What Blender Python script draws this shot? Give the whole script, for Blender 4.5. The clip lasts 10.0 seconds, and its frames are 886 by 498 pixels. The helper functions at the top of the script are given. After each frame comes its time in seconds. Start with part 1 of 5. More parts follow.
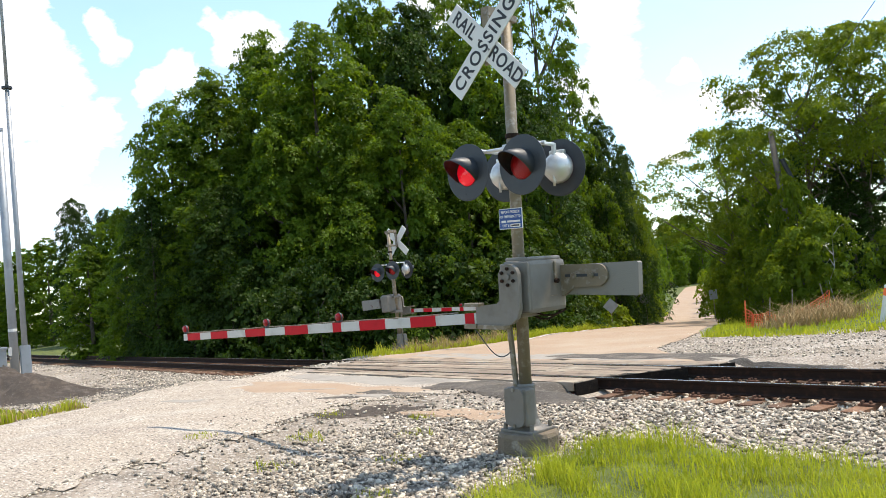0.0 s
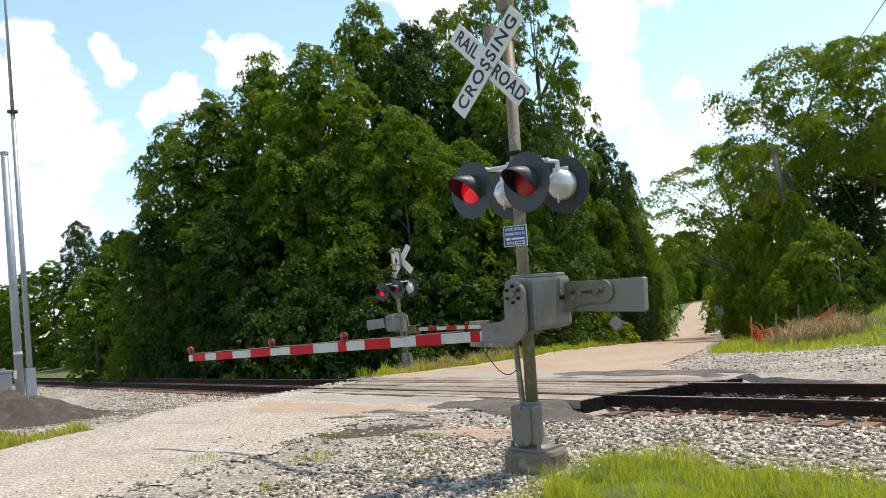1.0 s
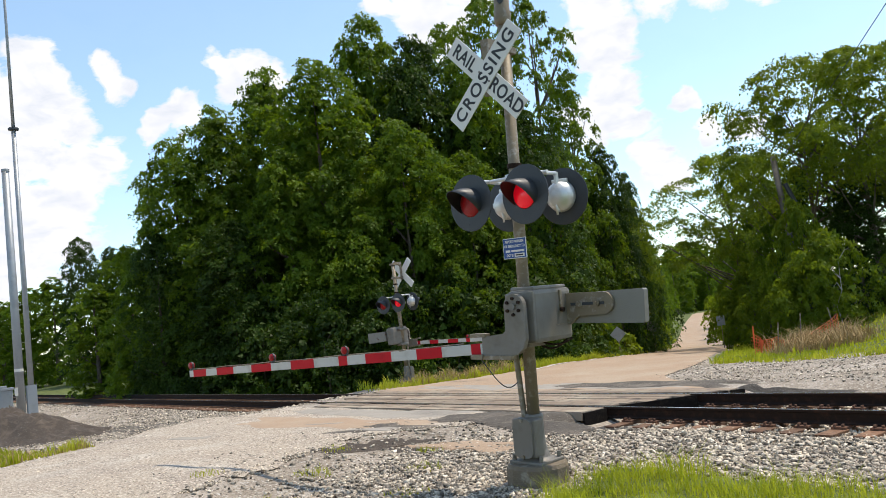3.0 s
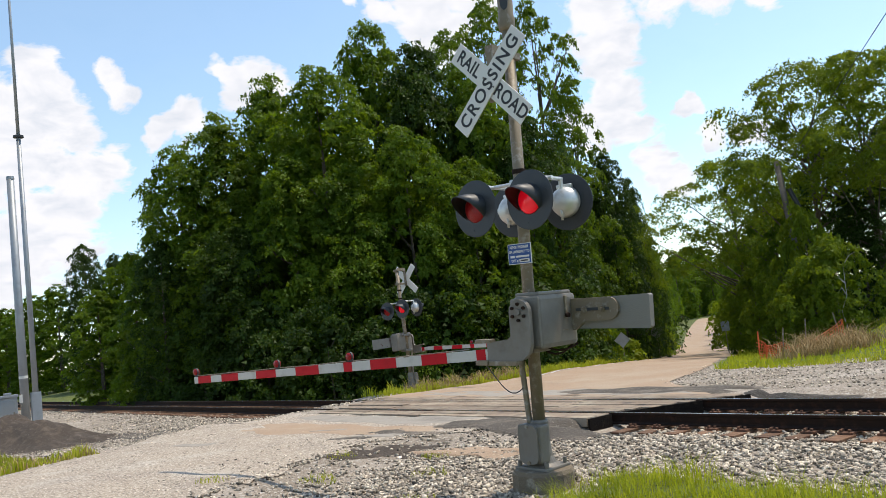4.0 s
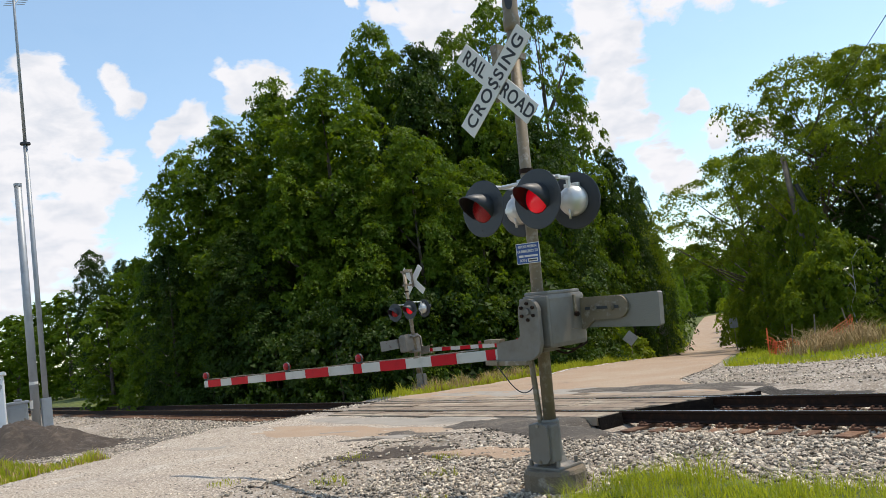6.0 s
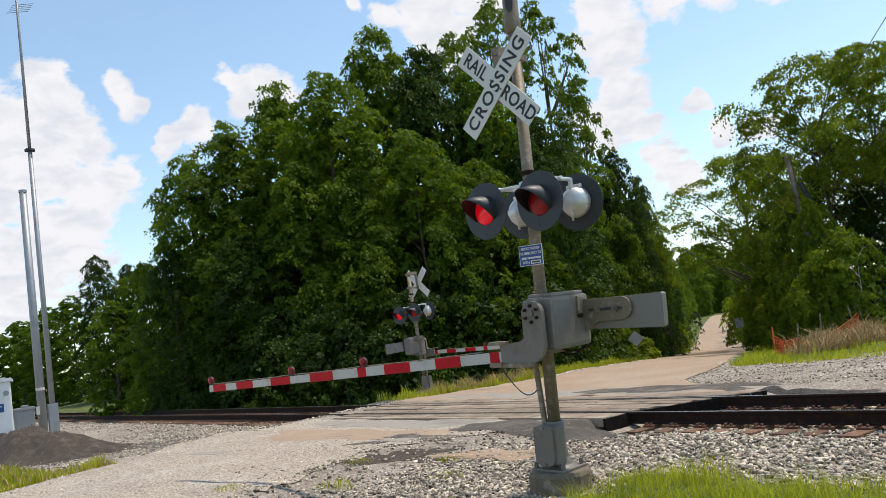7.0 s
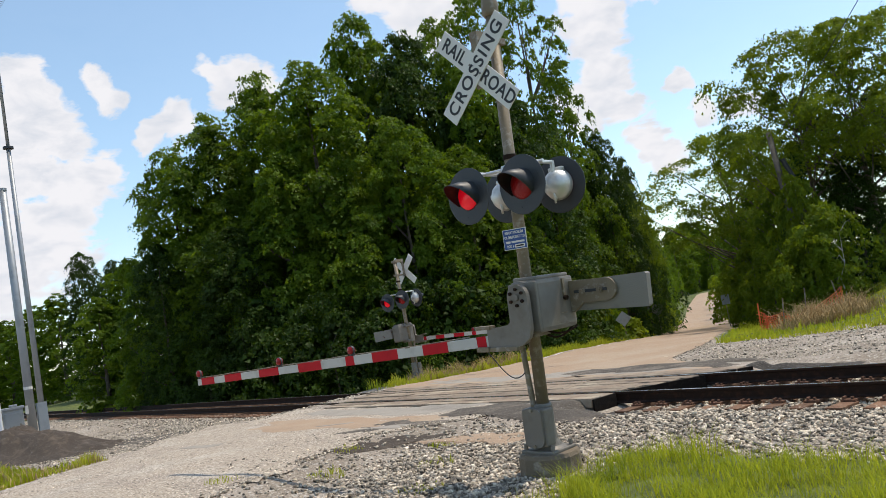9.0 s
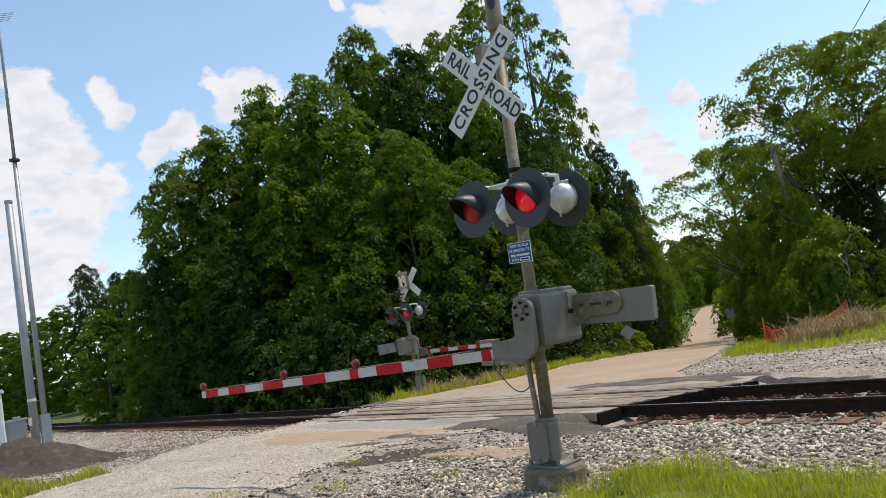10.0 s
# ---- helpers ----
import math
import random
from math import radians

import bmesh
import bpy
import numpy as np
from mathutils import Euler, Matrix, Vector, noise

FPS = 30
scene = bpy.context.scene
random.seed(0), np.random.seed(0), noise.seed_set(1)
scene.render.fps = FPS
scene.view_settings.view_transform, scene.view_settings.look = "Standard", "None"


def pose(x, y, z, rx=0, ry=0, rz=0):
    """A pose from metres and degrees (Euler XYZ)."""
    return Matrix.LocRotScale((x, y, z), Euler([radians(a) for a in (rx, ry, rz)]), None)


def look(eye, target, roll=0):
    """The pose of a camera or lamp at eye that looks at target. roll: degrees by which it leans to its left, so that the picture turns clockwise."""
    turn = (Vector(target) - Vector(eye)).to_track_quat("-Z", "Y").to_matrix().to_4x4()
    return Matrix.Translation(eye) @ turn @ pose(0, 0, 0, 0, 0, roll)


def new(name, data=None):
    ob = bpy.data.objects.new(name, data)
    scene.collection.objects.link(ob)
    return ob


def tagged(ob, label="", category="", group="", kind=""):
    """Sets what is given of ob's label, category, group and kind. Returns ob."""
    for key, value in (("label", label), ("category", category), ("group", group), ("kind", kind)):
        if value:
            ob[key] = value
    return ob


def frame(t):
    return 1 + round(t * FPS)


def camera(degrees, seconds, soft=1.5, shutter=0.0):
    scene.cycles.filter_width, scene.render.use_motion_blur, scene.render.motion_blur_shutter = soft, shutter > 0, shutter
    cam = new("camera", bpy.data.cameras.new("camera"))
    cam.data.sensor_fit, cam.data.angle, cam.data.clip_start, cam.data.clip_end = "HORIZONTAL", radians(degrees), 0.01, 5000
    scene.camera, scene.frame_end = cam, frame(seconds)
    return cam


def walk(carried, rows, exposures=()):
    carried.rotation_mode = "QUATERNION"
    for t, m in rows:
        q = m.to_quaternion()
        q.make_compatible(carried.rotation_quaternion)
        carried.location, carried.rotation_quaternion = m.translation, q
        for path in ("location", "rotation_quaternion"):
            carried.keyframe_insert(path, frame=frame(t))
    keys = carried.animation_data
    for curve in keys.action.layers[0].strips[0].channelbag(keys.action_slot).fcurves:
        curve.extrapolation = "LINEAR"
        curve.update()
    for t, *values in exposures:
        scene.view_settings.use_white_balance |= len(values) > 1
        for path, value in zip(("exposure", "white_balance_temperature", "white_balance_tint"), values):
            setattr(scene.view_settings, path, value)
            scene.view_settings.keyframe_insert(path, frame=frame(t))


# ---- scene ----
cam = camera(57.5, 10.0, soft=0.6)
# The one shot: a hand-held camera that only leans and nods a little.
PATH = (
    (0, 0.020, 0.027, 1.703, 3.02, -5.66, 52.85),
    (0.2, 0.016, 0.022, 1.704, 3.93, -6.05, 52.92),
    (0.3, 0.015, 0.020, 1.705, 4.20, -6.16, 52.94),
    (0.5, 0.014, 0.018, 1.705, 4.31, -6.23, 52.95),
    (1, 0.016, 0.021, 1.698, 4.36, -6.23, 53.00),
    (1.5, 0.017, 0.022, 1.700, 4.41, -6.28, 52.98),
    (2, 0.023, 0.031, 1.698, 4.52, -6.36, 53.00),
    (2.5, 0.025, 0.033, 1.699, 4.89, -6.66, 52.92),
    (4, 0.015, 0.021, 1.696, 5.73, -6.93, 53.16),
    (4.5, 0.005, 0.007, 1.701, 5.71, -7.14, 53.21),
    (5, 0.000, 0.000, 1.700, 5.70, -7.30, 53.30),
    (5.5, -0.001, -0.000, 1.696, 5.75, -7.42, 53.38),
    (7, 0.015, 0.019, 1.704, 6.02, -8.21, 53.90),
    (7.5, 0.020, 0.027, 1.701, 6.14, -7.96, 53.53),
    (8, 0.027, 0.036, 1.697, 6.10, -8.65, 54.13),
    (8.5, 0.027, 0.036, 1.697, 6.10, -8.65, 54.13),
    (8.6, 0.030, 0.041, 1.700, 4.90, -9.92, 53.16),
    (9, 0.030, 0.041, 1.700, 4.90, -9.99, 53.12),
    (9.4, 0.030, 0.041, 1.700, 4.92, -9.98, 53.12),
    (9.5, 0.025, 0.032, 1.705, 5.84, -9.85, 53.23),
    (10, 0.025, 0.032, 1.705, 5.84, -9.85, 53.23),
)
EXPOSURE = [(t, stops, 6750, 10.5) for t, stops in ((0, 0.2), (0.5, 0.06), (1, -0.02), (2.5, -0.14), (4, -0.27), (7, -0.38), (10, -0.42))]


def camera_pose(x, y, z, pitch, roll, yaw):
    return pose(x, y, z, 90 + pitch, 0, yaw) @ pose(0, 0, 0, 0, 0, roll)


walk(cam, [(t, camera_pose(*row)) for t, *row in PATH], EXPOSURE)

# ---- light ----
SUN_AZ, SUN_EL = 76.0, 66.0  # degrees: from +x towards +y, and above the horizon


def make_world():
    world = bpy.data.worlds.new("sky")
    scene.world = world
    world.use_nodes = True
    nt = world.node_tree
    nt.nodes.clear()
    n, l = nt.nodes.new, nt.links.new
    out, bg = n("ShaderNodeOutputWorld"), n("ShaderNodeBackground")
    sky = n("ShaderNodeTexSky")
    sky.sky_type = "NISHITA"
    sky.sun_disc = False
    sky.sun_elevation = radians(SUN_EL)
    sky.sun_rotation = radians(90 - SUN_AZ)
    sky.air_density, sky.dust_density, sky.ozone_density = 1.0, 0.5, 1.6
    # cumulus: soft noise on a flat layer high above, seen along the view direction
    tc, sep = n("ShaderNodeTexCoord"), n("ShaderNodeSeparateXYZ")
    l(tc.outputs["Generated"], sep.inputs[0])
    zmax = n("ShaderNodeMath")
    zmax.operation, zmax.inputs[1].default_value = "MAXIMUM", 0.0
    l(sep.outputs["Z"], zmax.inputs[0])
    up = n("ShaderNodeMath")
    up.operation, up.inputs[1].default_value = "ADD", 0.32
    l(zmax.outputs[0], up.inputs[0])
    comb = n("ShaderNodeCombineXYZ")
    for ax in "XYZ":
        d = n("ShaderNodeMath")
        d.operation = "DIVIDE"
        l(sep.outputs[ax], d.inputs[0])
        l(up.outputs[0], d.inputs[1])
        l(d.outputs[0], comb.inputs[ax])
    nz = n("ShaderNodeTexNoise")
    nz.inputs["Scale"].default_value, nz.inputs["Detail"].default_value = 11.0, 10.0
    nz.inputs["Roughness"].default_value, nz.inputs["Distortion"].default_value = 0.6, 0.3
    l(comb.outputs[0], nz.inputs["Vector"])
    # where the heaps of cloud stand: bearing, elevation, half-width in degrees
    wob = n("ShaderNodeTexNoise")
    wob.inputs["Scale"].default_value, wob.inputs["Detail"].default_value = 14.0, 5.0
    l(tc.outputs["Generated"], wob.inputs["Vector"])
    cen = n("ShaderNodeVectorMath")
    cen.operation, cen.inputs[1].default_value = "SUBTRACT", (0.5, 0.5, 0.5)
    l(wob.outputs["Color"], cen.inputs[0])
    sc = n("ShaderNodeVectorMath")
    sc.operation = "SCALE"
    sc.inputs["Scale"].default_value = 0.08
    l(cen.outputs[0], sc.inputs[0])
    moved = n("ShaderNodeVectorMath")
    moved.operation = "ADD"
    l(tc.outputs["Generated"], moved.inputs[0])
    l(sc.outputs[0], moved.inputs[1])
    unit = n("ShaderNodeVectorMath")
    unit.operation = "NORMALIZE"
    l(moved.outputs[0], unit.inputs[0])
    best = None
    for az, el, wide in CLOUDS:
        dot = n("ShaderNodeVectorMath")
        dot.operation = "DOT_PRODUCT"
        a, e = radians(az), radians(el)
        dot.inputs[1].default_value = (math.cos(a) * math.cos(e), math.sin(a) * math.cos(e), math.sin(e))
        l(unit.outputs[0], dot.inputs[0])
        arc = n("ShaderNodeMath")
        arc.operation = "ARCCOSINE"
        l(dot.outputs["Value"], arc.inputs[0])
        mp = n("ShaderNodeMapRange")
        mp.inputs["From Min"].default_value, mp.inputs["From Max"].default_value = radians(wide * 2.0), 0.0
        mp.inputs["To Min"].default_value, mp.inputs["To Max"].default_value = -1.0, 1.0
        l(arc.outputs[0], mp.inputs["Value"])
        if best is None:
            best = mp.outputs[0]
        else:
            mxm = n("ShaderNodeMath")
            mxm.operation = "MAXIMUM"
            l(best, mxm.inputs[0])
            l(mp.outputs[0], mxm.inputs[1])
            best = mxm.outputs[0]
    total = n("ShaderNodeMath")
    total.operation = "ADD"
    edge = n("ShaderNodeMath")
    edge.operation, edge.inputs[1].default_value, edge.inputs[2].default_value = "MULTIPLY_ADD", 2.4, -1.02
    l(nz.outputs["Fac"], edge.inputs[0])
    l(best, total.inputs[0])
    l(edge.outputs[0], total.inputs[1])
    ramp = n("ShaderNodeValToRGB")
    e = ramp.color_ramp.elements
    e[0].position, e[0].color = 0.0, (HAZE, HAZE, HAZE, 1)
    e[1].position, e[1].color = 0.34, (1, 1, 1, 1)
    l(total.outputs[0], ramp.inputs[0])
    belly = n("ShaderNodeValToRGB")
    b = belly.color_ramp.elements
    b[0].position, b[0].color = 0.45, (CLOUD * 0.98, CLOUD, CLOUD * 1.07, 1)
    b[1].position, b[1].color = 0.7, (CLOUD * 0.76, CLOUD * 0.82, CLOUD * 0.93, 1)
    l(nz.outputs["Fac"], belly.inputs[0])
    mix = n("ShaderNodeMix")
    mix.data_type = "RGBA"
    l(ramp.outputs[0], mix.inputs["Factor"])
    clear = n("ShaderNodeHueSaturation")
    clear.inputs["Saturation"].default_value, clear.inputs["Value"].default_value = 1.0, 1.85
    clear.inputs["Hue"].default_value = 0.49
    l(sky.outputs[0], clear.inputs["Color"])
    l(clear.outputs[0], mix.inputs["A"])
    l(belly.outputs[0], mix.inputs["B"])
    bg.inputs["Strength"].default_value = SKY_STRENGTH
    l(mix.outputs["Result"], bg.inputs["Color"])
    l(bg.outputs[0], out.inputs[0])


CLOUDS = ((169.4, 19.0, 2.0), (168.5, 16.5, 2.4), (170.5, 14.0, 3.0), (166.8, 12.4, 2.4), (169.5, 9.5, 3.4), (165.2, 13.4, 1.5), (171.5, 17.0, 2.4), (172.5, 7.0, 3.0), (164.3, 18.4, 1.0), (175.0, 12.0, 3.5),
          (156.2, 18.6, 1.8), (157.6, 19.2, 1.1), (154.4, 17.6, 1.5), (160.0, 15.8, 1.3), (162.0, 15.0, 1.0), (143.0, 21.8, 2.3), (145.5, 22.6, 1.2), (140.7, 20.4, 1.8), (147.6, 24.0, 0.7), (139.0, 23.5, 2.4),
          (129.8, 17.6, 2.0), (129.2, 14.6, 1.9), (128.6, 12.2, 1.6), (131.2, 12.8, 1.8), (130.2, 20.0, 1.8), (126.0, 20.6, 2.0), (122.0, 20.4, 2.0), (118.5, 19.8, 1.6),
          (124.7, 13.1, 0.6), (124.0, 10.9, 0.9), (121.6, 10.3, 1.2), (127.4, 9.6, 1.2), (126.2, 8.8, 1.2),
          (100.0, 25.0, 5.0), (60.0, 18.0, 5.0), (200.0, 22.0, 5.0), (250.0, 30.0, 5.0), (310.0, 24.0, 5.0))
SKY_STRENGTH, CLOUD, HAZE = 0.15, 8.0, 0.05
make_world()
sun = new("sun", bpy.data.lights.new("sun", "SUN"))
sun.data.energy, sun.data.angle, sun.data.color = 5.0, radians(0.53), (1.0, 0.92, 0.79)
sun_dir = Vector((math.cos(radians(SUN_AZ)) * math.cos(radians(SUN_EL)), math.sin(radians(SUN_AZ)) * math.cos(radians(SUN_EL)), math.sin(radians(SUN_EL))))
sun.matrix_world = look(sun_dir * 100, (0, 0, 0))


# ---- materials ----
def material(name, base, rough=0.6, metal=0.0, spots=(), bump=0.0, bump_scale=40.0, island=0.0, coord="Object", spec=0.5, per_object=0.0):
    """A surface: a base colour, mixed over with noise spots (colour, scale, low, high), with a fine relief."""
    m = bpy.data.materials.new(name)
    m.use_nodes = True
    nt = m.node_tree
    n, l = nt.nodes.new, nt.links.new
    bsdf = nt.nodes["Principled BSDF"]
    bsdf.inputs["Roughness"].default_value, bsdf.inputs["Metallic"].default_value = rough, metal
    bsdf.inputs["Specular IOR Level"].default_value = spec
    tc = n("ShaderNodeTexCoord")
    where = tc.outputs["Object"]
    if coord == "World":
        where = n("ShaderNodeNewGeometry").outputs["Position"]
    rgb = n("ShaderNodeRGB")
    rgb.outputs[0].default_value = (*base, 1)
    colour = rgb.outputs[0]
    for c, scale, low, high in spots:
        nz = n("ShaderNodeTexNoise")
        nz.inputs["Scale"].default_value, nz.inputs["Detail"].default_value = scale, 6.0
        nz.inputs["Roughness"].default_value = 0.62
        l(where, nz.inputs["Vector"])
        mp = n("ShaderNodeMapRange")
        mp.inputs["From Min"].default_value, mp.inputs["From Max"].default_value = low, high
        l(nz.outputs["Fac"], mp.inputs["Value"])
        mx = n("ShaderNodeMix")
        mx.data_type = "RGBA"
        l(mp.outputs[0], mx.inputs["Factor"])
        l(colour, mx.inputs["A"])
        mx.inputs["B"].default_value = (*c, 1)
        colour = mx.outputs["Result"]
    for amount, src in ((island, "island"), (per_object, "object")):
        if amount:
            node = n("ShaderNodeNewGeometry").outputs["Random Per Island"] if src == "island" else n("ShaderNodeObjectInfo").outputs["Random"]
            mp = n("ShaderNodeMapRange")
            mp.inputs["To Min"].default_value, mp.inputs["To Max"].default_value = 1 - amount, 1 + amount
            l(node, mp.inputs["Value"])
            hsv = n("ShaderNodeHueSaturation")
            l(mp.outputs[0], hsv.inputs["Value"])
            l(colour, hsv.inputs["Color"])
            colour = hsv.outputs[0]
    l(colour, bsdf.inputs["Base Color"])
    if bump:
        nz = n("ShaderNodeTexNoise")
        nz.inputs["Scale"].default_value, nz.inputs["Detail"].default_value = bump_scale, 5.0
        l(where, nz.inputs["Vector"])
        bp = n("ShaderNodeBump")
        bp.inputs["Strength"].default_value, bp.inputs["Distance"].default_value = min(1.0, bump), 0.02
        l(nz.outputs["Fac"], bp.inputs["Height"])
        l(bp.outputs[0], bsdf.inputs["Normal"])
    return m


def leaf_material(name, base, tip, through_colour, share=0.4):
    """Leaves: greens with tip-coloured patches painted like sunlit clumps, a waxy gloss, and light passing through."""
    m = material(name, base, 0.55, spots=((tip, 0.4, 0.46, 0.66),), island=0.22, coord="World", spec=0.12, per_object=0.15)
    nt = m.node_tree
    n, l = nt.nodes.new, nt.links.new
    bsdf, out = nt.nodes["Principled BSDF"], nt.nodes["Material Output"]
    tr, mix = n("ShaderNodeBsdfTranslucent"), n("ShaderNodeMixShader")
    tr.inputs["Color"].default_value = (*through_colour, 1)
    mix.inputs[0].default_value = share
    l(bsdf.outputs[0], mix.inputs[1])
    l(tr.outputs[0], mix.inputs[2])
    l(mix.outputs[0], out.inputs["Surface"])
    return m


def glow_material(name, colour, strength):
    m = bpy.data.materials.new(name)
    m.use_nodes = True
    bsdf = m.node_tree.nodes["Principled BSDF"]
    bsdf.inputs["Base Color"].default_value = (*colour, 1)
    bsdf.inputs["Roughness"].default_value = 0.2
    bsdf.inputs["Emission Color"].default_value = (*colour, 1)
    bsdf.inputs["Emission Strength"].default_value = strength
    return m


ASPHALT = material("worn_asphalt", (0.37, 0.3, 0.23), 0.9, spots=(((0.27, 0.22, 0.18), 0.5, 0.5, 0.72), ((0.45, 0.39, 0.32), 0.9, 0.52, 0.7), ((0.13, 0.105, 0.08), 20.0, 0.53, 0.6), ((0.62, 0.54, 0.44), 26.0, 0.54, 0.6)), bump=1.0, bump_scale=30, coord="World")
TAN_ASPHALT = material("tan_chip_seal", (0.36, 0.25, 0.165), 0.9, spots=(((0.4, 0.31, 0.22), 0.4, 0.45, 0.7), ((0.2, 0.16, 0.12), 55.0, 0.58, 0.7)), bump=0.6, bump_scale=80, coord="World")
FRESH_ASPHALT = material("fresh_patch_asphalt", (0.05, 0.044, 0.038), 0.95, spots=(((0.1, 0.088, 0.075), 1.3, 0.5, 0.7), ((0.16, 0.145, 0.125), 40.0, 0.58, 0.66)), bump=1.0, bump_scale=45, coord="World")
STEEL = material("galvanised_steel", (0.2, 0.158, 0.105), 0.6, 0.2, spots=(((0.14, 0.115, 0.08), 3.0, 0.5, 0.72), ((0.33, 0.3, 0.26), 14.0, 0.52, 0.7)), bump=0.1)
CAST = material("grey_cast_metal", (0.165, 0.145, 0.12), 0.55, 0.1, spots=(((0.115, 0.098, 0.075), 4.0, 0.5, 0.72), ((0.2, 0.19, 0.175), 1.6, 0.45, 0.7)), bump=0.06, bump_scale=160)
BLACK = material("matt_black_paint", (0.026, 0.03, 0.036), 0.5, spots=(((0.035, 0.037, 0.04), 6.0, 0.45, 0.7),), bump=0.05)
ALUMINIUM = material("aluminium_paint", (0.62, 0.62, 0.6), 0.38, 0.55, spots=(((0.45, 0.43, 0.4), 7.0, 0.55, 0.75),), bump=0.05)
ARM_WHITE = material("weathered_white_sheeting", (0.46, 0.445, 0.41), 0.45, spots=(((0.36, 0.34, 0.3), 4.0, 0.5, 0.7),))
WHITE = material("white_reflective_sheeting", (0.62, 0.6, 0.56), 0.4, spots=(((0.6, 0.58, 0.54), 5.0, 0.55, 0.75),))
RED = material("red_reflective_sheeting", (0.46, 0.006, 0.014), 0.5, spots=(((0.36, 0.006, 0.012), 6.0, 0.5, 0.75),), spec=0.15)
LENS = material("red_lens", (0.3, 0.008, 0.01), 0.3, spots=(((0.22, 0.006, 0.008), 12.0, 0.45, 0.7),), bump=0.4, bump_scale=60, spec=0.3)
GLOW = glow_material("lit_red_lens", (0.85, 0.006, 0.022), 0.3)
INK = material("black_lettering", (0.015, 0.015, 0.017), 0.5)
BLUE = material("blue_enamel", (0.006, 0.05, 0.22), 0.4, spots=(((0.01, 0.065, 0.26), 8.0, 0.45, 0.7),))
WEIGHT = material("rust_bitten_grey_plate", (0.2, 0.185, 0.16), 0.6, 0.05, spots=(((0.14, 0.122, 0.1), 2.5, 0.5, 0.7), ((0.09, 0.035, 0.018), 6.0, 0.63, 0.67)), bump=0.2, bump_scale=80)
CONCRETE = material("stained_concrete", (0.165, 0.125, 0.082), 0.9, spots=(((0.14, 0.11, 0.08), 3.0, 0.46, 0.68), ((0.3, 0.26, 0.2), 9.0, 0.54, 0.7)), bump=0.7, bump_scale=40)
RAIL_SIDE = material("rusty_rail_steel", (0.022, 0.012, 0.008), 0.9, 0.0, spots=(((0.06, 0.026, 0.014), 8.0, 0.52, 0.75),), bump=0.3, spec=0.2)
RAIL_TOP = material("polished_rail_head", (0.5, 0.5, 0.52), 0.25, 0.9)
TIE = material("weathered_tie", (0.17, 0.085, 0.045), 0.9, spots=(((0.25, 0.15, 0.09), 3.0, 0.5, 0.7), ((0.07, 0.04, 0.026), 9.0, 0.5, 0.7)), bump=0.8, bump_scale=30, per_object=0.3)
RUST = material("rusty_track_iron", (0.13, 0.062, 0.036), 0.9, spots=(((0.22, 0.1, 0.05), 14.0, 0.48, 0.7), ((0.05, 0.028, 0.018), 20.0, 0.52, 0.66)), bump=0.5, bump_scale=60, per_object=0.2)
# creosoted wood, its colour blackened further for the shade at the planks' end
SHADED_CREOSOTE = material("shade_blackened_creosoted_timber", (0.014, 0.011, 0.009), 0.95, spots=(((0.03, 0.023, 0.017), 12.0, 0.5, 0.7),), bump=0.8, bump_scale=40, spec=0.1)
PLANK = material("crossing_timber", (0.25, 0.185, 0.13), 0.9, spots=(((0.36, 0.3, 0.22), 1.2, 0.45, 0.7), ((0.1, 0.08, 0.065), 4.0, 0.52, 0.7)), bump=0.9, bump_scale=24, coord="World", per_object=0.22)
STONE = material("limestone_ballast", (0.44, 0.37, 0.285), 0.85, spots=(((0.68, 0.6, 0.49), 9.0, 0.52, 0.66), ((0.1, 0.08, 0.062), 13.0, 0.52, 0.6)), bump=0.5, bump_scale=120, island=0.62, coord="World")
BARK = material("bark", (0.09, 0.07, 0.05), 0.95, spots=(((0.16, 0.14, 0.11), 3.0, 0.45, 0.7),), bump=1.0, bump_scale=12)
LEAF_DEEP = leaf_material("deep_green_leaves", (0.048, 0.088, 0.007), (0.115, 0.17, 0.012), (0.24, 0.37, 0.012), 0.32)
# darker copy of the deep leaves: the wood's shade put into the colour
LEAF_DARK = leaf_material("shade_darkened_leaves", (0.022, 0.044, 0.007), (0.048, 0.086, 0.010), (0.10, 0.18, 0.012), 0.2)
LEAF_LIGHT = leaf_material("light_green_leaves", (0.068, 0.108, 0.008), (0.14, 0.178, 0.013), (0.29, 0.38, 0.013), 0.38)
GRASS = leaf_material("grass_blades", (0.24, 0.27, 0.018), (0.38, 0.37, 0.05), (0.55, 0.58, 0.035), 0.42)
DRY = material("dry_straw", (0.42, 0.29, 0.13), 0.9, island=0.3)
DIRT_ASPHALT = material("crumbled_asphalt", (0.085, 0.07, 0.055), 0.95, spots=(((0.2, 0.165, 0.13), 1.5, 0.48, 0.66), ((0.05, 0.042, 0.035), 24.0, 0.55, 0.62), ((0.28, 0.25, 0.21), 36.0, 0.6, 0.66)), bump=1.0, bump_scale=35, coord="World")
EARTH = material("dark_soil", (0.055, 0.04, 0.029), 0.95, spots=(((0.11, 0.085, 0.062), 4.0, 0.5, 0.7), ((0.2, 0.19, 0.17), 26.0, 0.62, 0.7)), bump=1.0, bump_scale=30, coord="World")


# ---- mesh helpers ----
def finish(name, bm, mats, smooth=False):
    mesh = bpy.data.meshes.new(name)
    bm.normal_update()
    bm.to_mesh(mesh)
    bm.free()
    for m in mats if isinstance(mats, (list, tuple)) else [mats]:
        mesh.materials.append(m)
    if smooth:
        for p in mesh.polygons:
            p.use_smooth = True
    return mesh


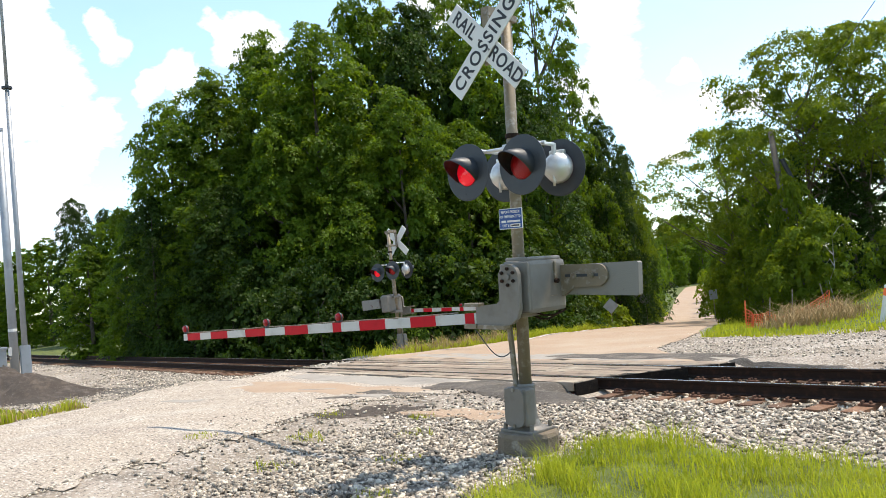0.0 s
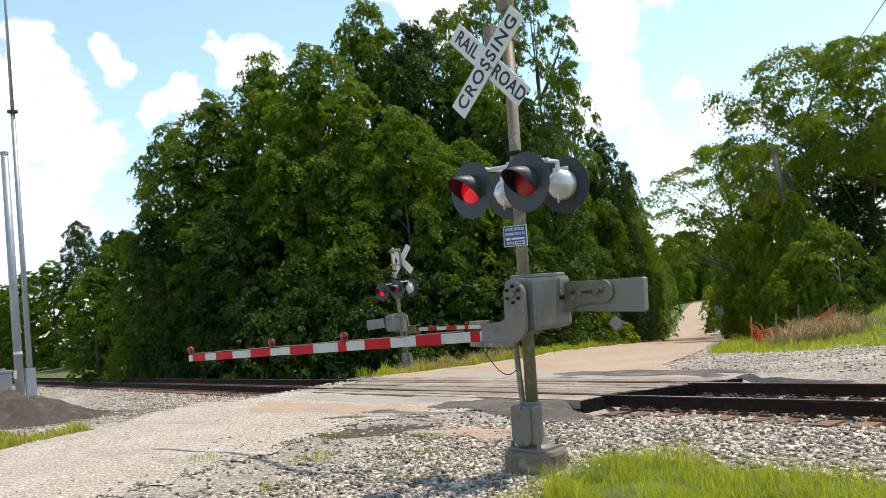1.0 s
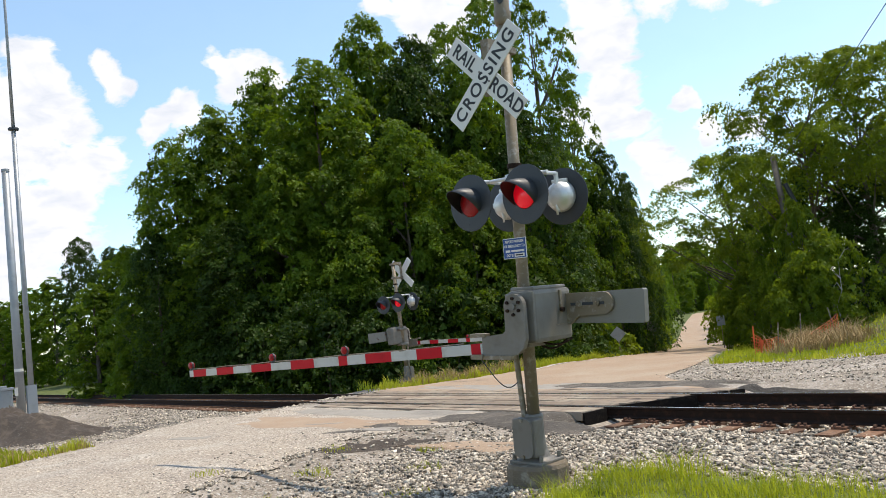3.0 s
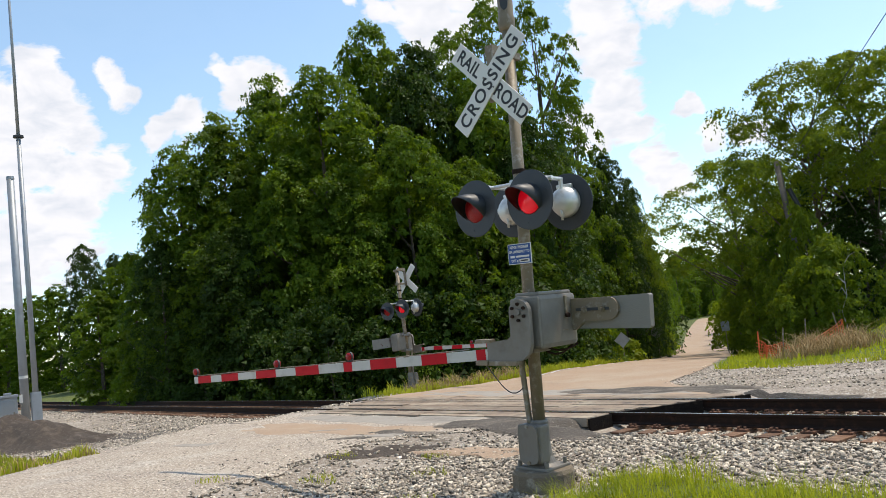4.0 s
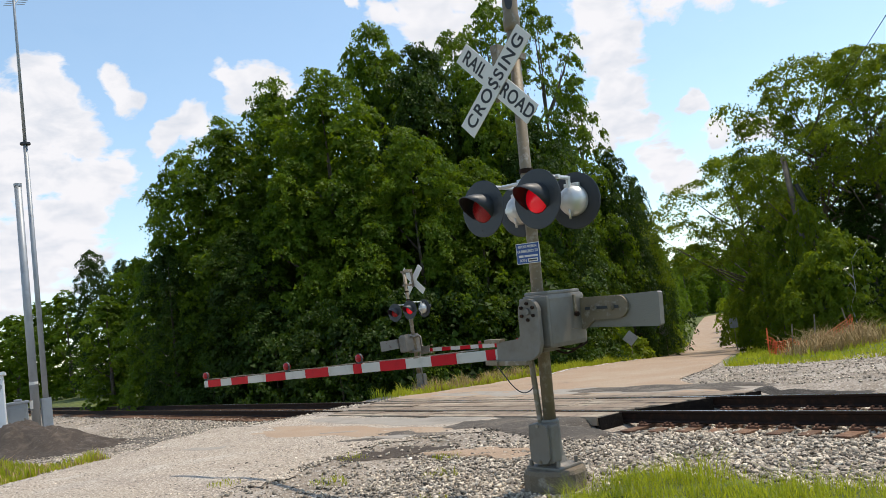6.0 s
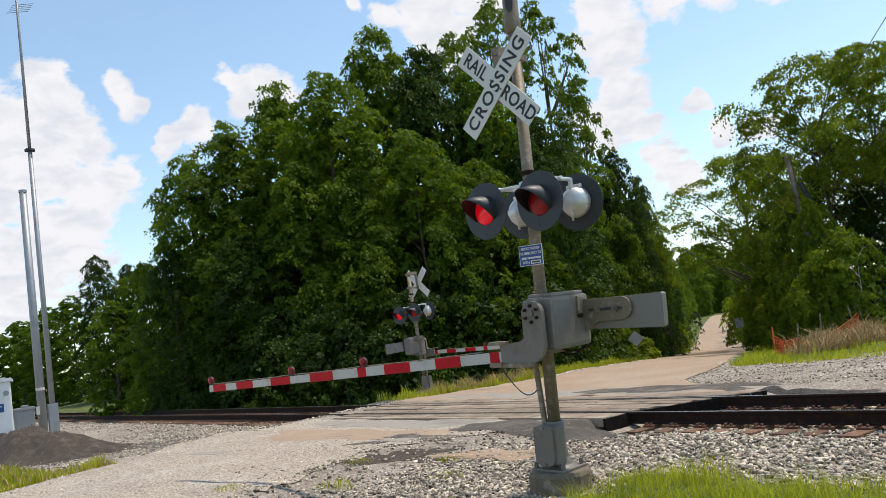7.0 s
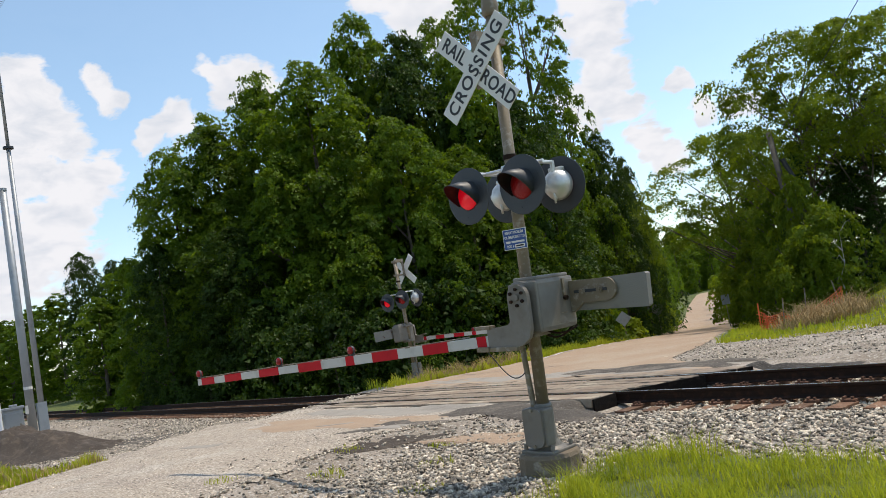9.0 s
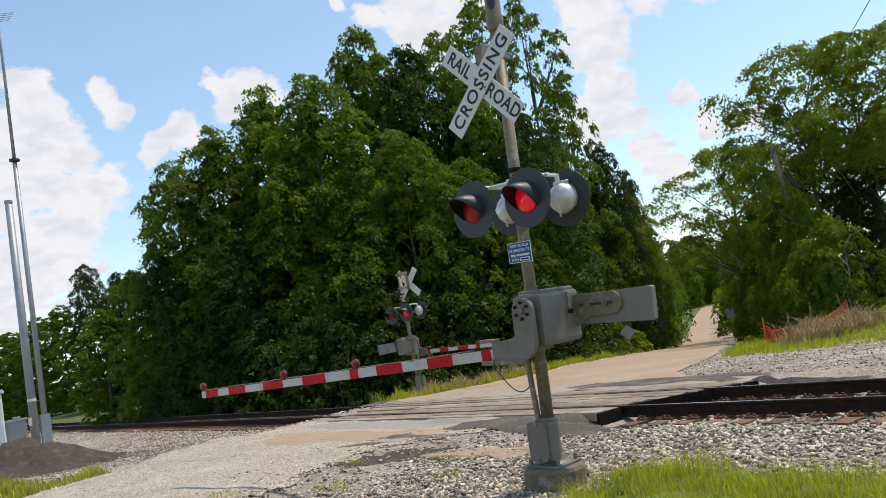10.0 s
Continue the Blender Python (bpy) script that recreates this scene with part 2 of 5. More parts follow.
def part(name, bm, mats, parent=None, label="", m=None, smooth=False):
    """Link a bmesh as one mesh object, under a thing or a part of it."""
    ob = new(name, finish(name, bm, mats, smooth))
    if parent:
        ob.parent = parent
    if m is not None:
        ob.matrix_basis = m
    if label:
        ob["label"] = label
    return ob


def sub(name, data, parent, m=None, label=""):
    ob = new(name, data)
    ob.parent = parent
    if m is not None:
        ob.matrix_basis = m
    if label:
        ob["label"] = label
    return ob


def thing(name, m, label, category, group="", kind=""):
    ob = new(name)
    ob.matrix_basis = m
    ob.empty_display_size = 0.2
    return tagged(ob, label, category, group, kind)


def box(bm, x0, x1, y0, y1, z0, z1, bevel=0.0, m=None, mat=0):
    made = bmesh.ops.create_cube(bm, size=1.0)["verts"]
    for v in made:
        v.co = Vector((x0 + (v.co.x + 0.5) * (x1 - x0), y0 + (v.co.y + 0.5) * (y1 - y0), z0 + (v.co.z + 0.5) * (z1 - z0)))
    faces = {f for v in made for f in v.link_faces}
    if bevel:
        edges = list({e for v in made for e in v.link_edges})
        got = bmesh.ops.bevel(bm, geom=edges, offset=bevel, segments=2, affect="EDGES", profile=0.6)
        faces = set(got["faces"]) | {f for f in faces if f.is_valid}
        made = list({v for f in faces for v in f.verts})
    if mat:
        for f in faces:
            f.material_index = mat
    if m is not None:
        bmesh.ops.transform(bm, matrix=m, verts=made)
    return bm


def tube(bm, a, b, r0, r1=None, n=14, mat=0):
    """A round bar from a to b."""
    a, b = Vector(a), Vector(b)
    r1 = r0 if r1 is None else r1
    got = bmesh.ops.create_cone(bm, cap_ends=True, segments=n, radius1=r0, radius2=r1, depth=(b - a).length)["verts"]
    turn = (b - a).to_track_quat("Z", "Y").to_matrix().to_4x4()
    bmesh.ops.transform(bm, matrix=Matrix.Translation((a + b) / 2) @ turn, verts=got)
    if mat:
        for f in {f for v in got for f in v.link_faces}:
            f.material_index = mat
    return bm


def lathe(bm, profile, n=28, m=None, mat=0):
    """Turn a profile of (radius, height) about z."""
    rings = []
    for r, z in profile:
        if r < 1e-6:
            rings.append([bm.verts.new((0, 0, z))])
        else:
            rings.append([bm.verts.new((r * math.cos(2 * math.pi * k / n), r * math.sin(2 * math.pi * k / n), z)) for k in range(n)])
    faces = []
    for p, q in zip(rings, rings[1:]):
        for k in range(n):
            k2 = (k + 1) % n
            vs = [p[k % len(p)], p[k2 % len(p)], q[k2 % len(q)], q[k % len(q)]]
            vs = list(dict.fromkeys(vs))
            if len(vs) > 2:
                faces.append(bm.faces.new(vs))
    for f in faces:
        f.material_index = mat
    if m is not None:
        bmesh.ops.transform(bm, matrix=m, verts=[v for ring in rings for v in ring])
    return bm


def slab(bm, outline, y0, y1, m=None):
    """An outline in x and z, pushed from y0 to y1."""
    front = [bm.verts.new((x, y0, z)) for x, z in outline]
    back = [bm.verts.new((x, y1, z)) for x, z in outline]
    k = len(outline)
    bm.faces.new(front)
    bm.faces.new(back[::-1])
    for i in range(k):
        bm.faces.new((front[i], back[i], back[(i + 1) % k], front[(i + 1) % k]))
    bmesh.ops.recalc_face_normals(bm, faces=bm.faces[:])
    if m is not None:
        bmesh.ops.transform(bm, matrix=m, verts=front + back)
    return bm


def mesh_from(name, verts, faces, mats, index=None):
    """A mesh from numpy vertices and equal-sized faces."""
    mesh = bpy.data.meshes.new(name)
    nv, (nf, k) = len(verts), faces.shape
    mesh.vertices.add(nv)
    mesh.vertices.foreach_set("co", verts.astype(np.float32).ravel())
    mesh.loops.add(nf * k)
    mesh.loops.foreach_set("vertex_index", faces.astype(np.int32).ravel())
    mesh.polygons.add(nf)
    mesh.polygons.foreach_set("loop_start", np.arange(0, nf * k, k, dtype=np.int32))
    if index is not None:
        mesh.polygons.foreach_set("material_index", index.astype(np.int32))
    mesh.update(calc_edges=True)
    for m in mats if isinstance(mats, (list, tuple)) else [mats]:
        mesh.materials.append(m)
    return mesh


def ease(v, a, b):
    t = np.clip((np.asarray(v, float) - a) / (b - a), 0, 1)
    return t * t * (3 - 2 * t)


# ---- the ground ----
TRACK_Y, GAUGE_HALF = 11.05, 0.753
ROAD_L = ((-12.2, -14.0), (-14.2, -5.0), (-16.4, 2.0), (-19.6, 6.7), (-20.4, 9.8), (-20.4, 12.3), (-21.6, 19.3), (-23.7, 23.0), (-26.2, 27.5), (-29.9, 33.7), (-38.4, 46.1), (-53.3, 66.2), (-71.1, 90.4), (-81.1, 104.2), (-94.4, 123.0), (-106.6, 140.0), (-123.0, 164.0), (-137.0, 185.0), (-160.0, 230.0))
ROAD_R = ((-4.8, -14.0), (-7.0, -5.0), (-8.8, 1.0), (-11.2, 6.5), (-10.2, 9.3), (-8.9, 12.3), (-12.5, 15.5), (-14.2, 19.0), (-15.6, 21.5), (-20.5, 29.0), (-25.5, 37.5), (-33.2, 50.0), (-48.1, 70.1), (-65.9, 94.3), (-75.9, 108.0), (-89.0, 127.0), (-101.0, 144.0), (-117.5, 168.0), (-131.5, 188.5), (-154.0, 230.0))


def road_height(y):
    """The way dips beyond the crossing and climbs the next hill."""
    return np.interp(y, (-30, 9.5, 12.5, 19.3, 23, 27.5, 33.7, 46, 66, 90, 104, 123, 140, 164, 185, 230, 400), (-0.02, -0.02, -0.02, -0.28, -0.42, -0.72, -1.15, -2.1, -3.4, -4.8, -5.7, -5.6, -5.0, -4.4, -3.9, -3.6, -3.0))


def deck_end(y):
    """Where the planks end, east of the road."""
    return np.maximum(-9.55, -9.7 + 0.62 * (np.minimum(np.asarray(y, float), 12.45) - 10.3))


def height(x, y):
    x, y = np.asarray(x, float), np.asarray(y, float)
    left = np.interp(y, [p[1] for p in ROAD_L], [p[0] for p in ROAD_L])
    right = np.interp(y, [p[1] for p in ROAD_R], [p[0] for p in ROAD_R])
    near_road = np.maximum(0, np.maximum(left - x, x - right))
    rz = road_height(y)
    # the near road stands proud of its shoulders and meets the planks level
    base = rz - 0.03 * ease(near_road, -0.5, 0.8) + 0.13 * (1 - ease(near_road, 0.0, 1.3)) * (1 - ease(y, 6.6, 9.2)) * ease(y, -3, 1)
    # embankment falls away towards the wood, west of the road
    drop = -3.6 * ease(y, 12.4, 19) * ease(left - x, 2.0, 5.0) * ease(x, -82, -58) + 0.5 * ease(-x, 62, 90) * ease(y, 13, 20)
    base = np.where(y > 12, base + drop * ease(70 - y, -60, 30), base)
    # lot and bank east of the road
    bank = 1.5 * ease(x - right, 2.0, 14.0) * ease(y, 17, 34)
    base = base + np.where(y > 13, bank + (-rz + 0.0) * ease(x - right, 2.0, 12.0) * ease(60 - y, 0, 30), 0)
    # the track bed, lower than the rail heads outside the crossing
    past_deck = np.where(x > -14, x - deck_end(y), (left - x) * 0.5)
    bed = -0.22 * ease(2.6 - np.abs(y - TRACK_Y), 0.0, 0.9) * np.where(x > -14, ease(past_deck, -0.25, 0.05), ease(near_road, 0.35, 1.0))
    far = ease(np.hypot(x, y), 200, 900)
    base = base + bed + 8.0 * far
    return base


def near_noise(x, y):
    return 0.02 * np.sin(x * 3.1 + 1.3 * np.sin(y * 2.3)) * np.cos(y * 2.7 + np.sin(x * 1.9))


def grid_mesh(name, xs, ys, mats, lift=0.0, rough=1.0):
    X, Y = np.meshgrid(xs, ys)
    Z = height(X, Y) + lift + rough * near_noise(X, Y)
    v = np.stack([X.ravel(), Y.ravel(), Z.ravel()], 1)
    i = np.arange(len(ys) - 1)[:, None] * len(xs) + np.arange(len(xs) - 1)[None]
    f = np.stack([i, i + 1, i + 1 + len(xs), i + len(xs)], -1).reshape(-1, 4)
    mesh = mesh_from(name, v, f, mats)
    mesh.polygons.foreach_set("use_smooth", np.ones(len(f), bool))
    return mesh


def ground_material():
    """Gravelly earth near the track, turf further off: mixed by place with a ragged edge."""
    m = material("ground_cover", (0.25, 0.2, 0.15), 0.95, spots=(((0.4, 0.34, 0.28), 0.5, 0.45, 0.65), ((0.12, 0.095, 0.07), 1.4, 0.56, 0.72), ((0.5, 0.46, 0.4), 22.0, 0.54, 0.62), ((0.08, 0.065, 0.05), 28.0, 0.54, 0.64)), bump=1.0, bump_scale=26, coord="World")
    nt = m.node_tree
    n, l = nt.nodes.new, nt.links.new
    bsdf = nt.nodes["Principled BSDF"]
    gravel = bsdf.inputs["Base Color"].links[0].from_socket
    at = n("ShaderNodeAttribute")
    at.attribute_name = "turf"
    nz = n("ShaderNodeTexNoise")
    nz.inputs["Scale"].default_value, nz.inputs["Detail"].default_value = 1.6, 5.0
    l(n("ShaderNodeNewGeometry").outputs["Position"], nz.inputs["Vector"])
    add = n("ShaderNodeMath")
    add.operation = "ADD"
    l(at.outputs["Fac"], add.inputs[0])
    l(nz.outputs["Fac"], add.inputs[1])
    mp = n("ShaderNodeMapRange")
    mp.inputs["From Min"].default_value, mp.inputs["From Max"].default_value = 0.92, 1.08
    l(add.outputs[0], mp.inputs["Value"])
    ng = n("ShaderNodeTexNoise")
    ng.inputs["Scale"].default_value, ng.inputs["Detail"].default_value = 2.5, 6.0
    l(n("ShaderNodeNewGeometry").outputs["Position"], ng.inputs["Vector"])
    green = n("ShaderNodeValToRGB")
    e = green.color_ramp.elements
    e[0].position, e[0].color = 0.35, (0.045, 0.06, 0.012, 1)
    e[1].position, e[1].color = 0.65, (0.12, 0.145, 0.025, 1)
    l(ng.outputs["Fac"], green.inputs[0])
    mx = n("ShaderNodeMix")
    mx.data_type = "RGBA"
    l(mp.outputs[0], mx.inputs["Factor"])
    l(gravel, mx.inputs["A"])
    l(green.outputs[0], mx.inputs["B"])
    l(mx.outputs["Result"], bsdf.inputs["Base Color"])
    return m


def turf_share(x, y):
    """1 where grass grows, 0 on stone and earth."""
    left = np.interp(y, [p[1] for p in ROAD_L], [p[0] for p in ROAD_L])
    right = np.interp(y, [p[1] for p in ROAD_R], [p[0] for p in ROAD_R])
    # foreground verge, right of the mast
    verge = ease(7.0 - y, 0, 0.6) * ease(x + 6.0 - 0.35 * np.clip(5 - y, -3, 6), 0, 0.7)
    # beyond the track: west of the road the verge starts at once, east of it past the stone lot
    west = ease(y, 14.0, 15.0) * ease(left - x, 0.0, 0.6)
    east = ease(y, 19.5, 21.5) * ease(x - right, -0.2, 0.5)
    far_south = ease(-16 - x, 1.5, 3.0) * ease(4.2 - y, 0, 0.6) * ease(x, -20.5, -19.5)
    return np.clip(verge + west + east + far_south + ease(np.hypot(x, y), 55, 60), 0, 1)


def build_ground():
    xs = np.concatenate([-178 - np.geomspace(3, 722, 14)[::-1], np.arange(-178, -46, 2.0), np.arange(-46, 8, 0.36), 8 + np.geomspace(0.4, 892, 24)])
    ys = np.concatenate([-8 - np.geomspace(0.4, 892, 20)[::-1], np.arange(-8, 46, 0.36), np.arange(46, 240, 2.0), 240 + np.geomspace(3, 660, 14)])
    mesh = grid_mesh("ground", xs, ys, ground_material(), 0.0)
    co = np.zeros(len(mesh.vertices) * 3, np.float32)
    mesh.vertices.foreach_get("co", co)
    co = co.reshape(-1, 3)
    at = mesh.attributes.new("turf", "FLOAT", "POINT")
    at.data.foreach_set("value", turf_share(co[:, 0], co[:, 1]).astype(np.float32))
    return tagged(new("ground", mesh), "gravelly earth and rough grass round the crossing", "ground", kind="structure")


def ribbon(name, y0, y1, step, mats, lift, inset_l=0.0, inset_r=0.0, across=14, ragged=0.0):
    """A strip of the road between its two edges."""
    ys = np.arange(y0, y1 + step / 2, step)
    left = np.interp(ys, [p[1] for p in ROAD_L], [p[0] for p in ROAD_L]) + inset_l
    right = np.interp(ys, [p[1] for p in ROAD_R], [p[0] for p in ROAD_R]) - inset_r
    if ragged:
        left = left + ragged * np.sin(ys * 4.1 + np.sin(ys * 9.7)) * 0.6
        right = right + ragged * np.sin(ys * 3.3 + 1.7 * np.sin(ys * 7.9))
    u = np.linspace(0, 1, across)
    X = left[:, None] * (1 - u) + right[:, None] * u
    Y = np.repeat(ys[:, None], across, 1)
    Z = height(X, Y) + lift + near_noise(X, Y) + 0.12 * ease(Y, 44, 60)
    v = np.stack([X.ravel(), Y.ravel(), Z.ravel()], 1)
    i = np.arange(len(ys) - 1)[:, None] * across + np.arange(across - 1)[None]
    f = np.stack([i, i + 1, i + 1 + across, i + across], -1).reshape(-1, 4)
    mesh = mesh_from(name, v, f, mats)
    mesh.polygons.foreach_set("use_smooth", np.ones(len(f), bool))
    return new(name, mesh)


def build_road():
    tagged(ribbon("road", -14.0, 9.62, 0.15, ASPHALT, 0.012, ragged=0.25, across=40), "worn pale asphalt road leading up to the crossing", "road", kind="structure")
    tagged(ribbon("road", 12.45, 192.0, 0.4, TAN_ASPHALT, 0.02, across=24), "tan country road dipping away and climbing the next hill", "road", kind="structure")


build_ground()
build_road()


# ---- track ----
def rail_mesh(x0, x1):
    """A flat-bottomed rail; the head is worn bright on top."""
    side = ((0.07, 0.0), (0.07, 0.012), (0.02, 0.03), (0.009, 0.045), (0.009, 0.135), (0.036, 0.15), (0.036, 0.178), (0.026, 0.185))
    outline = [(a, z) for a, z in side] + [(-a, z) for a, z in side[::-1]]
    bm = bmesh.new()
    rows = [[bm.verts.new((x, a, z - 0.185)) for a, z in outline] for x in (x0, x1)]
    k = len(outline)
    for i in range(k):
        f = bm.faces.new((rows[0][i], rows[0][(i + 1) % k], rows[1][(i + 1) % k], rows[1][i]))
        if i == 7:
            f.material_index = 1
    for r in rows:
        bm.faces.new(r)
    bmesh.ops.recalc_face_normals(bm, faces=bm.faces[:])
    return finish("rail", bm, (RAIL_SIDE, RAIL_TOP))


def build_track():
    track = thing("railway_track", pose(0, TRACK_Y, 0), "single railway track, dark rusty rails on weathered timber ties", "railway track")
    data = rail_mesh(-170, 60)
    for s in (-1, 1):
        r = new("rail", data)
        r.parent, r.location = track, (0, s * GAUGE_HALF, 0.0)
        r["label"] = "rusty steel rail with a polished head"
    bm = bmesh.new()
    box(bm, -0.115, 0.115, -1.3, 1.3, -0.18, 0.0, 0.008)
    tie = finish("tie", bm, TIE)
    rnd = random.Random(4)
    for k in range(190):
        x = 6 - 0.5 * k
        if -19.9 < x < -9.3:
            continue
        o = new("tie", tie)
        o.parent = track
        o.matrix_basis = pose(x + rnd.uniform(-0.03, 0.03), rnd.uniform(-0.04, 0.04), -0.22, rz=rnd.uniform(-1, 1))
    bm = bmesh.new()
    box(bm, -0.1, 0.1, -0.19, 0.19, -0.033, -0.004, 0.004)
    plate = finish("tie_plate", bm, RUST)
    bm = bmesh.new()
    box(bm, -0.016, 0.016, -0.022, 0.022, -0.01, 0.03, 0.005)
    spike = finish("spike", bm, RUST)
    for k in range(17, 31):
        for s in (-1, 1):
            p = sub("tie_plate", plate, track, pose(6 - 0.5 * k, s * GAUGE_HALF, -0.185))
            for dx, dy in ((-0.06, -0.1), (0.06, 0.1), (0.05, -0.15), (-0.05, -0.16)):
                sub("spike", spike, p, pose(dx + rnd.uniform(-0.012, 0.012), dy, 0, 0, 0, rnd.uniform(-8, 8)))
    return track


track = build_track()


# ---- trees ----
def spray_leaves(rng, c, r, out, sprays, per, size, flat):
    """Leaves on boughs: each bough carries flat drooping sprays over its upper and outer side."""
    up = np.array([0, 0, 1.0])
    unit = lambda a: a / np.linalg.norm(a, axis=1)[:, None]
    n = len(c) * sprays
    C, R, O = np.repeat(c, sprays, 0), np.repeat(r, sprays), np.repeat(out, sprays, 0)
    u = unit(rng.normal(size=(n, 3)) + O * 0.9 + up * 0.55)
    p = C + u * (R * rng.uniform(0.7, 1.08, n))[:, None] * np.array([1, 1, flat])
    axis = unit(u * 0.6 + up * 0.8 + rng.normal(size=(n, 3)) * 0.2)
    sr = R * rng.uniform(0.24, 0.46, n)
    m = n * per
    P, A, S = np.repeat(p, per, 0), np.repeat(axis, per, 0), np.repeat(sr, per)
    q = rng.normal(size=(m, 3)) * 0.55
    q -= A * ((q * A).sum(1) * 0.72)[:, None]
    pos = P + q * S[:, None] - up * (0.3 * (q * q).sum(1) * S)[:, None]
    nor = unit(A + q * 0.35 + rng.normal(size=(m, 3)) * 0.55)
    t = unit(np.cross(nor, rng.normal(size=(m, 3))))
    b = np.cross(nor, t)
    s = size * rng.uniform(0.6, 1.4, m)[:, None]
    v = np.empty((m, 3, 3))
    v[:, 0] = pos - t * s
    v[:, 1] = pos + t * s * 0.6 + b * s * 0.82 - nor * s * 0.15
    v[:, 2] = pos + t * s * 0.6 - b * s * 0.82 - nor * s * 0.15
    return v.reshape(-1, 3), np.arange(m * 3).reshape(-1, 3)


def boughs(rng, count, tall, rx, low, shrink, peak, spread):
    """Bough centres, sizes and outward directions over a crown that is widest below its middle."""
    h = low + (1 - low) * (np.arange(count) + rng.uniform(0, 1, count)) / count
    g = (h - low) / (1 - low)
    a = np.arange(count) * 2.39996 + rng.uniform(-0.5, 0.5, count)
    wide = (1 - g ** peak) ** 0.55 * (0.8 + 0.2 * np.clip(g / 0.35, 0, 1))
    wide *= 1 + spread * np.sin(2 * a + rng.uniform(0, 6)) * np.cos(7 * g + rng.uniform(0, 6))
    rho = rx * np.maximum(wide * rng.uniform(0.55, 1.0, count) ** 0.5 - 0.14, 0.0) * shrink
    c = np.stack([rho * np.cos(a), rho * np.sin(a), tall * (low * 0.6 + (h - low * 0.6) * 0.93)], 1)
    out = np.stack([np.cos(a), np.sin(a), 0.15 + 0.9 * g ** 2], 1)
    return c, rx * rng.uniform(0.17, 0.32, count) * (1.05 - 0.25 * g), out / np.linalg.norm(out, axis=1)[:, None]


def tree_meshes(seed, tall, rx, count, sprays, per, size, leaf, low=0.0, limbs=9, flat=0.75, peak=2.4, inner=0.35, big=1.0, spread=0.18):
    rng = np.random.default_rng(seed)
    c, r, out = boughs(rng, count, tall, rx, low, 1.0, peak, spread)
    r = r * big
    bm = bmesh.new()
    mid = Vector((0.1, 0.05, tall * 0.32))
    tube(bm, (0, 0, -0.6), mid, tall * 0.02, tall * 0.014, 9)
    tube(bm, mid, (0.15, -0.1, tall * 0.74), tall * 0.012, tall * 0.003, 8)
    for k in np.linspace(0, count - 3, limbs).astype(int):
        end = Vector(c[k])
        foot = Vector((0.1, 0, min(tall * 0.68, max(tall * 0.12, end.z - 0.55 * math.hypot(end.x, end.y) - 0.06 * tall))))
        bend = foot.lerp(end, 0.5) + Vector((0, 0, -0.04 * tall * rng.uniform(0, 1)))
        tube(bm, foot, bend, tall * 0.005, tall * 0.0034, 6)
        tube(bm, bend, end, tall * 0.0034, tall * 0.0012, 5)
    v, f = spray_leaves(rng, c, r, out, sprays, per, size, flat)
    if inner:
        # broad shaded leaves deep inside close the crown
        ci, ri, oi = boughs(rng, count // 2, tall * 0.93, rx, low, 0.55, peak, spread)
        v2, f2 = spray_leaves(rng, ci, ri * 1.1, oi, sprays, max(4, int(per * inner)), size * 2.0, flat)
        v, f = np.concatenate([v, v2]), np.concatenate([f, f2 + len(v)])
    return finish("trunk", bm, BARK, True), mesh_from("crown", v, f, leaf)


def polar(az, d):
    """A place by its bearing from the camera's standpoint (degrees from +x towards +y) and its distance."""
    return d * math.cos(radians(az)), d * math.sin(radians(az))


BROAD = [tree_meshes(s, 20.0, 6.2, 84, 12, 40, 0.105, LEAF_DEEP, peak=p, limbs=7) for s, p in ((11, 3.0), (12, 2.2), (13, 3.8))]
# same trees in the darkened leaves, for the shaded parts of the wood
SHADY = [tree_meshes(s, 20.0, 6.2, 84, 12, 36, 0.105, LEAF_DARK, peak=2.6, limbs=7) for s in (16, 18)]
PLAIN = [tree_meshes(s, 20.0, 6.2, 56, 9, 13, 0.24, LEAF_DEEP, peak=3.0, limbs=5, inner=0.6) for s in (14, 15)]
POPLAR = [tree_meshes(17, 22.0, 5.4, 92, 11, 28, 0.095, LEAF_DEEP, 0.2, 20, 0.8, 3.2, 0.0, 0.8)]
AIRY = [tree_meshes(s, 15.0, 6.4, 62, 9, 44, 0.09, LEAF_LIGHT, 0.46, 20, 0.24, 3.4, 0.0, 1.1, 0.3) for s in (21, 22)]
LOCUST = [tree_meshes(s, 15.0, 6.4, 50, 9, 46, 0.09, LEAF_LIGHT, 0.45, 24, 0.24, 3.4, 0.0, 1.1, 0.3) for s in (23, 24)]
# edge bushes also carry the understory's shade in their leaf colour
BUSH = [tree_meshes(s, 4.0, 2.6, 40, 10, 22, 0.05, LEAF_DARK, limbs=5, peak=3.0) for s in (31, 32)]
SHRUB = [tree_meshes(s, 4.0, 2.6, 36, 9, 20, 0.075, LEAF_LIGHT, limbs=5, peak=3.0) for s in (33, 34)]


def grow(mesh, nominal, name, az, d, el, wide, turn, label, category="tree", group=""):
    """A tree at a bearing and distance whose top stands at that elevation; wide: its breadth against the pattern's."""
    x, y = polar(az, d)
    z = float(height(x, y)) - 0.15
    tall = (1.7 + d * math.tan(radians(el)) - z) / 0.985
    k = tall / nominal
    t = thing(name, pose(x, y, z, rz=turn) @ Matrix.Diagonal((k * wide, k * wide, k, 1)), label, category, group)
    for part_name, data in zip(("trunk", "crown"), mesh):
        o = new(part_name, data)
        o.parent = t
    return t


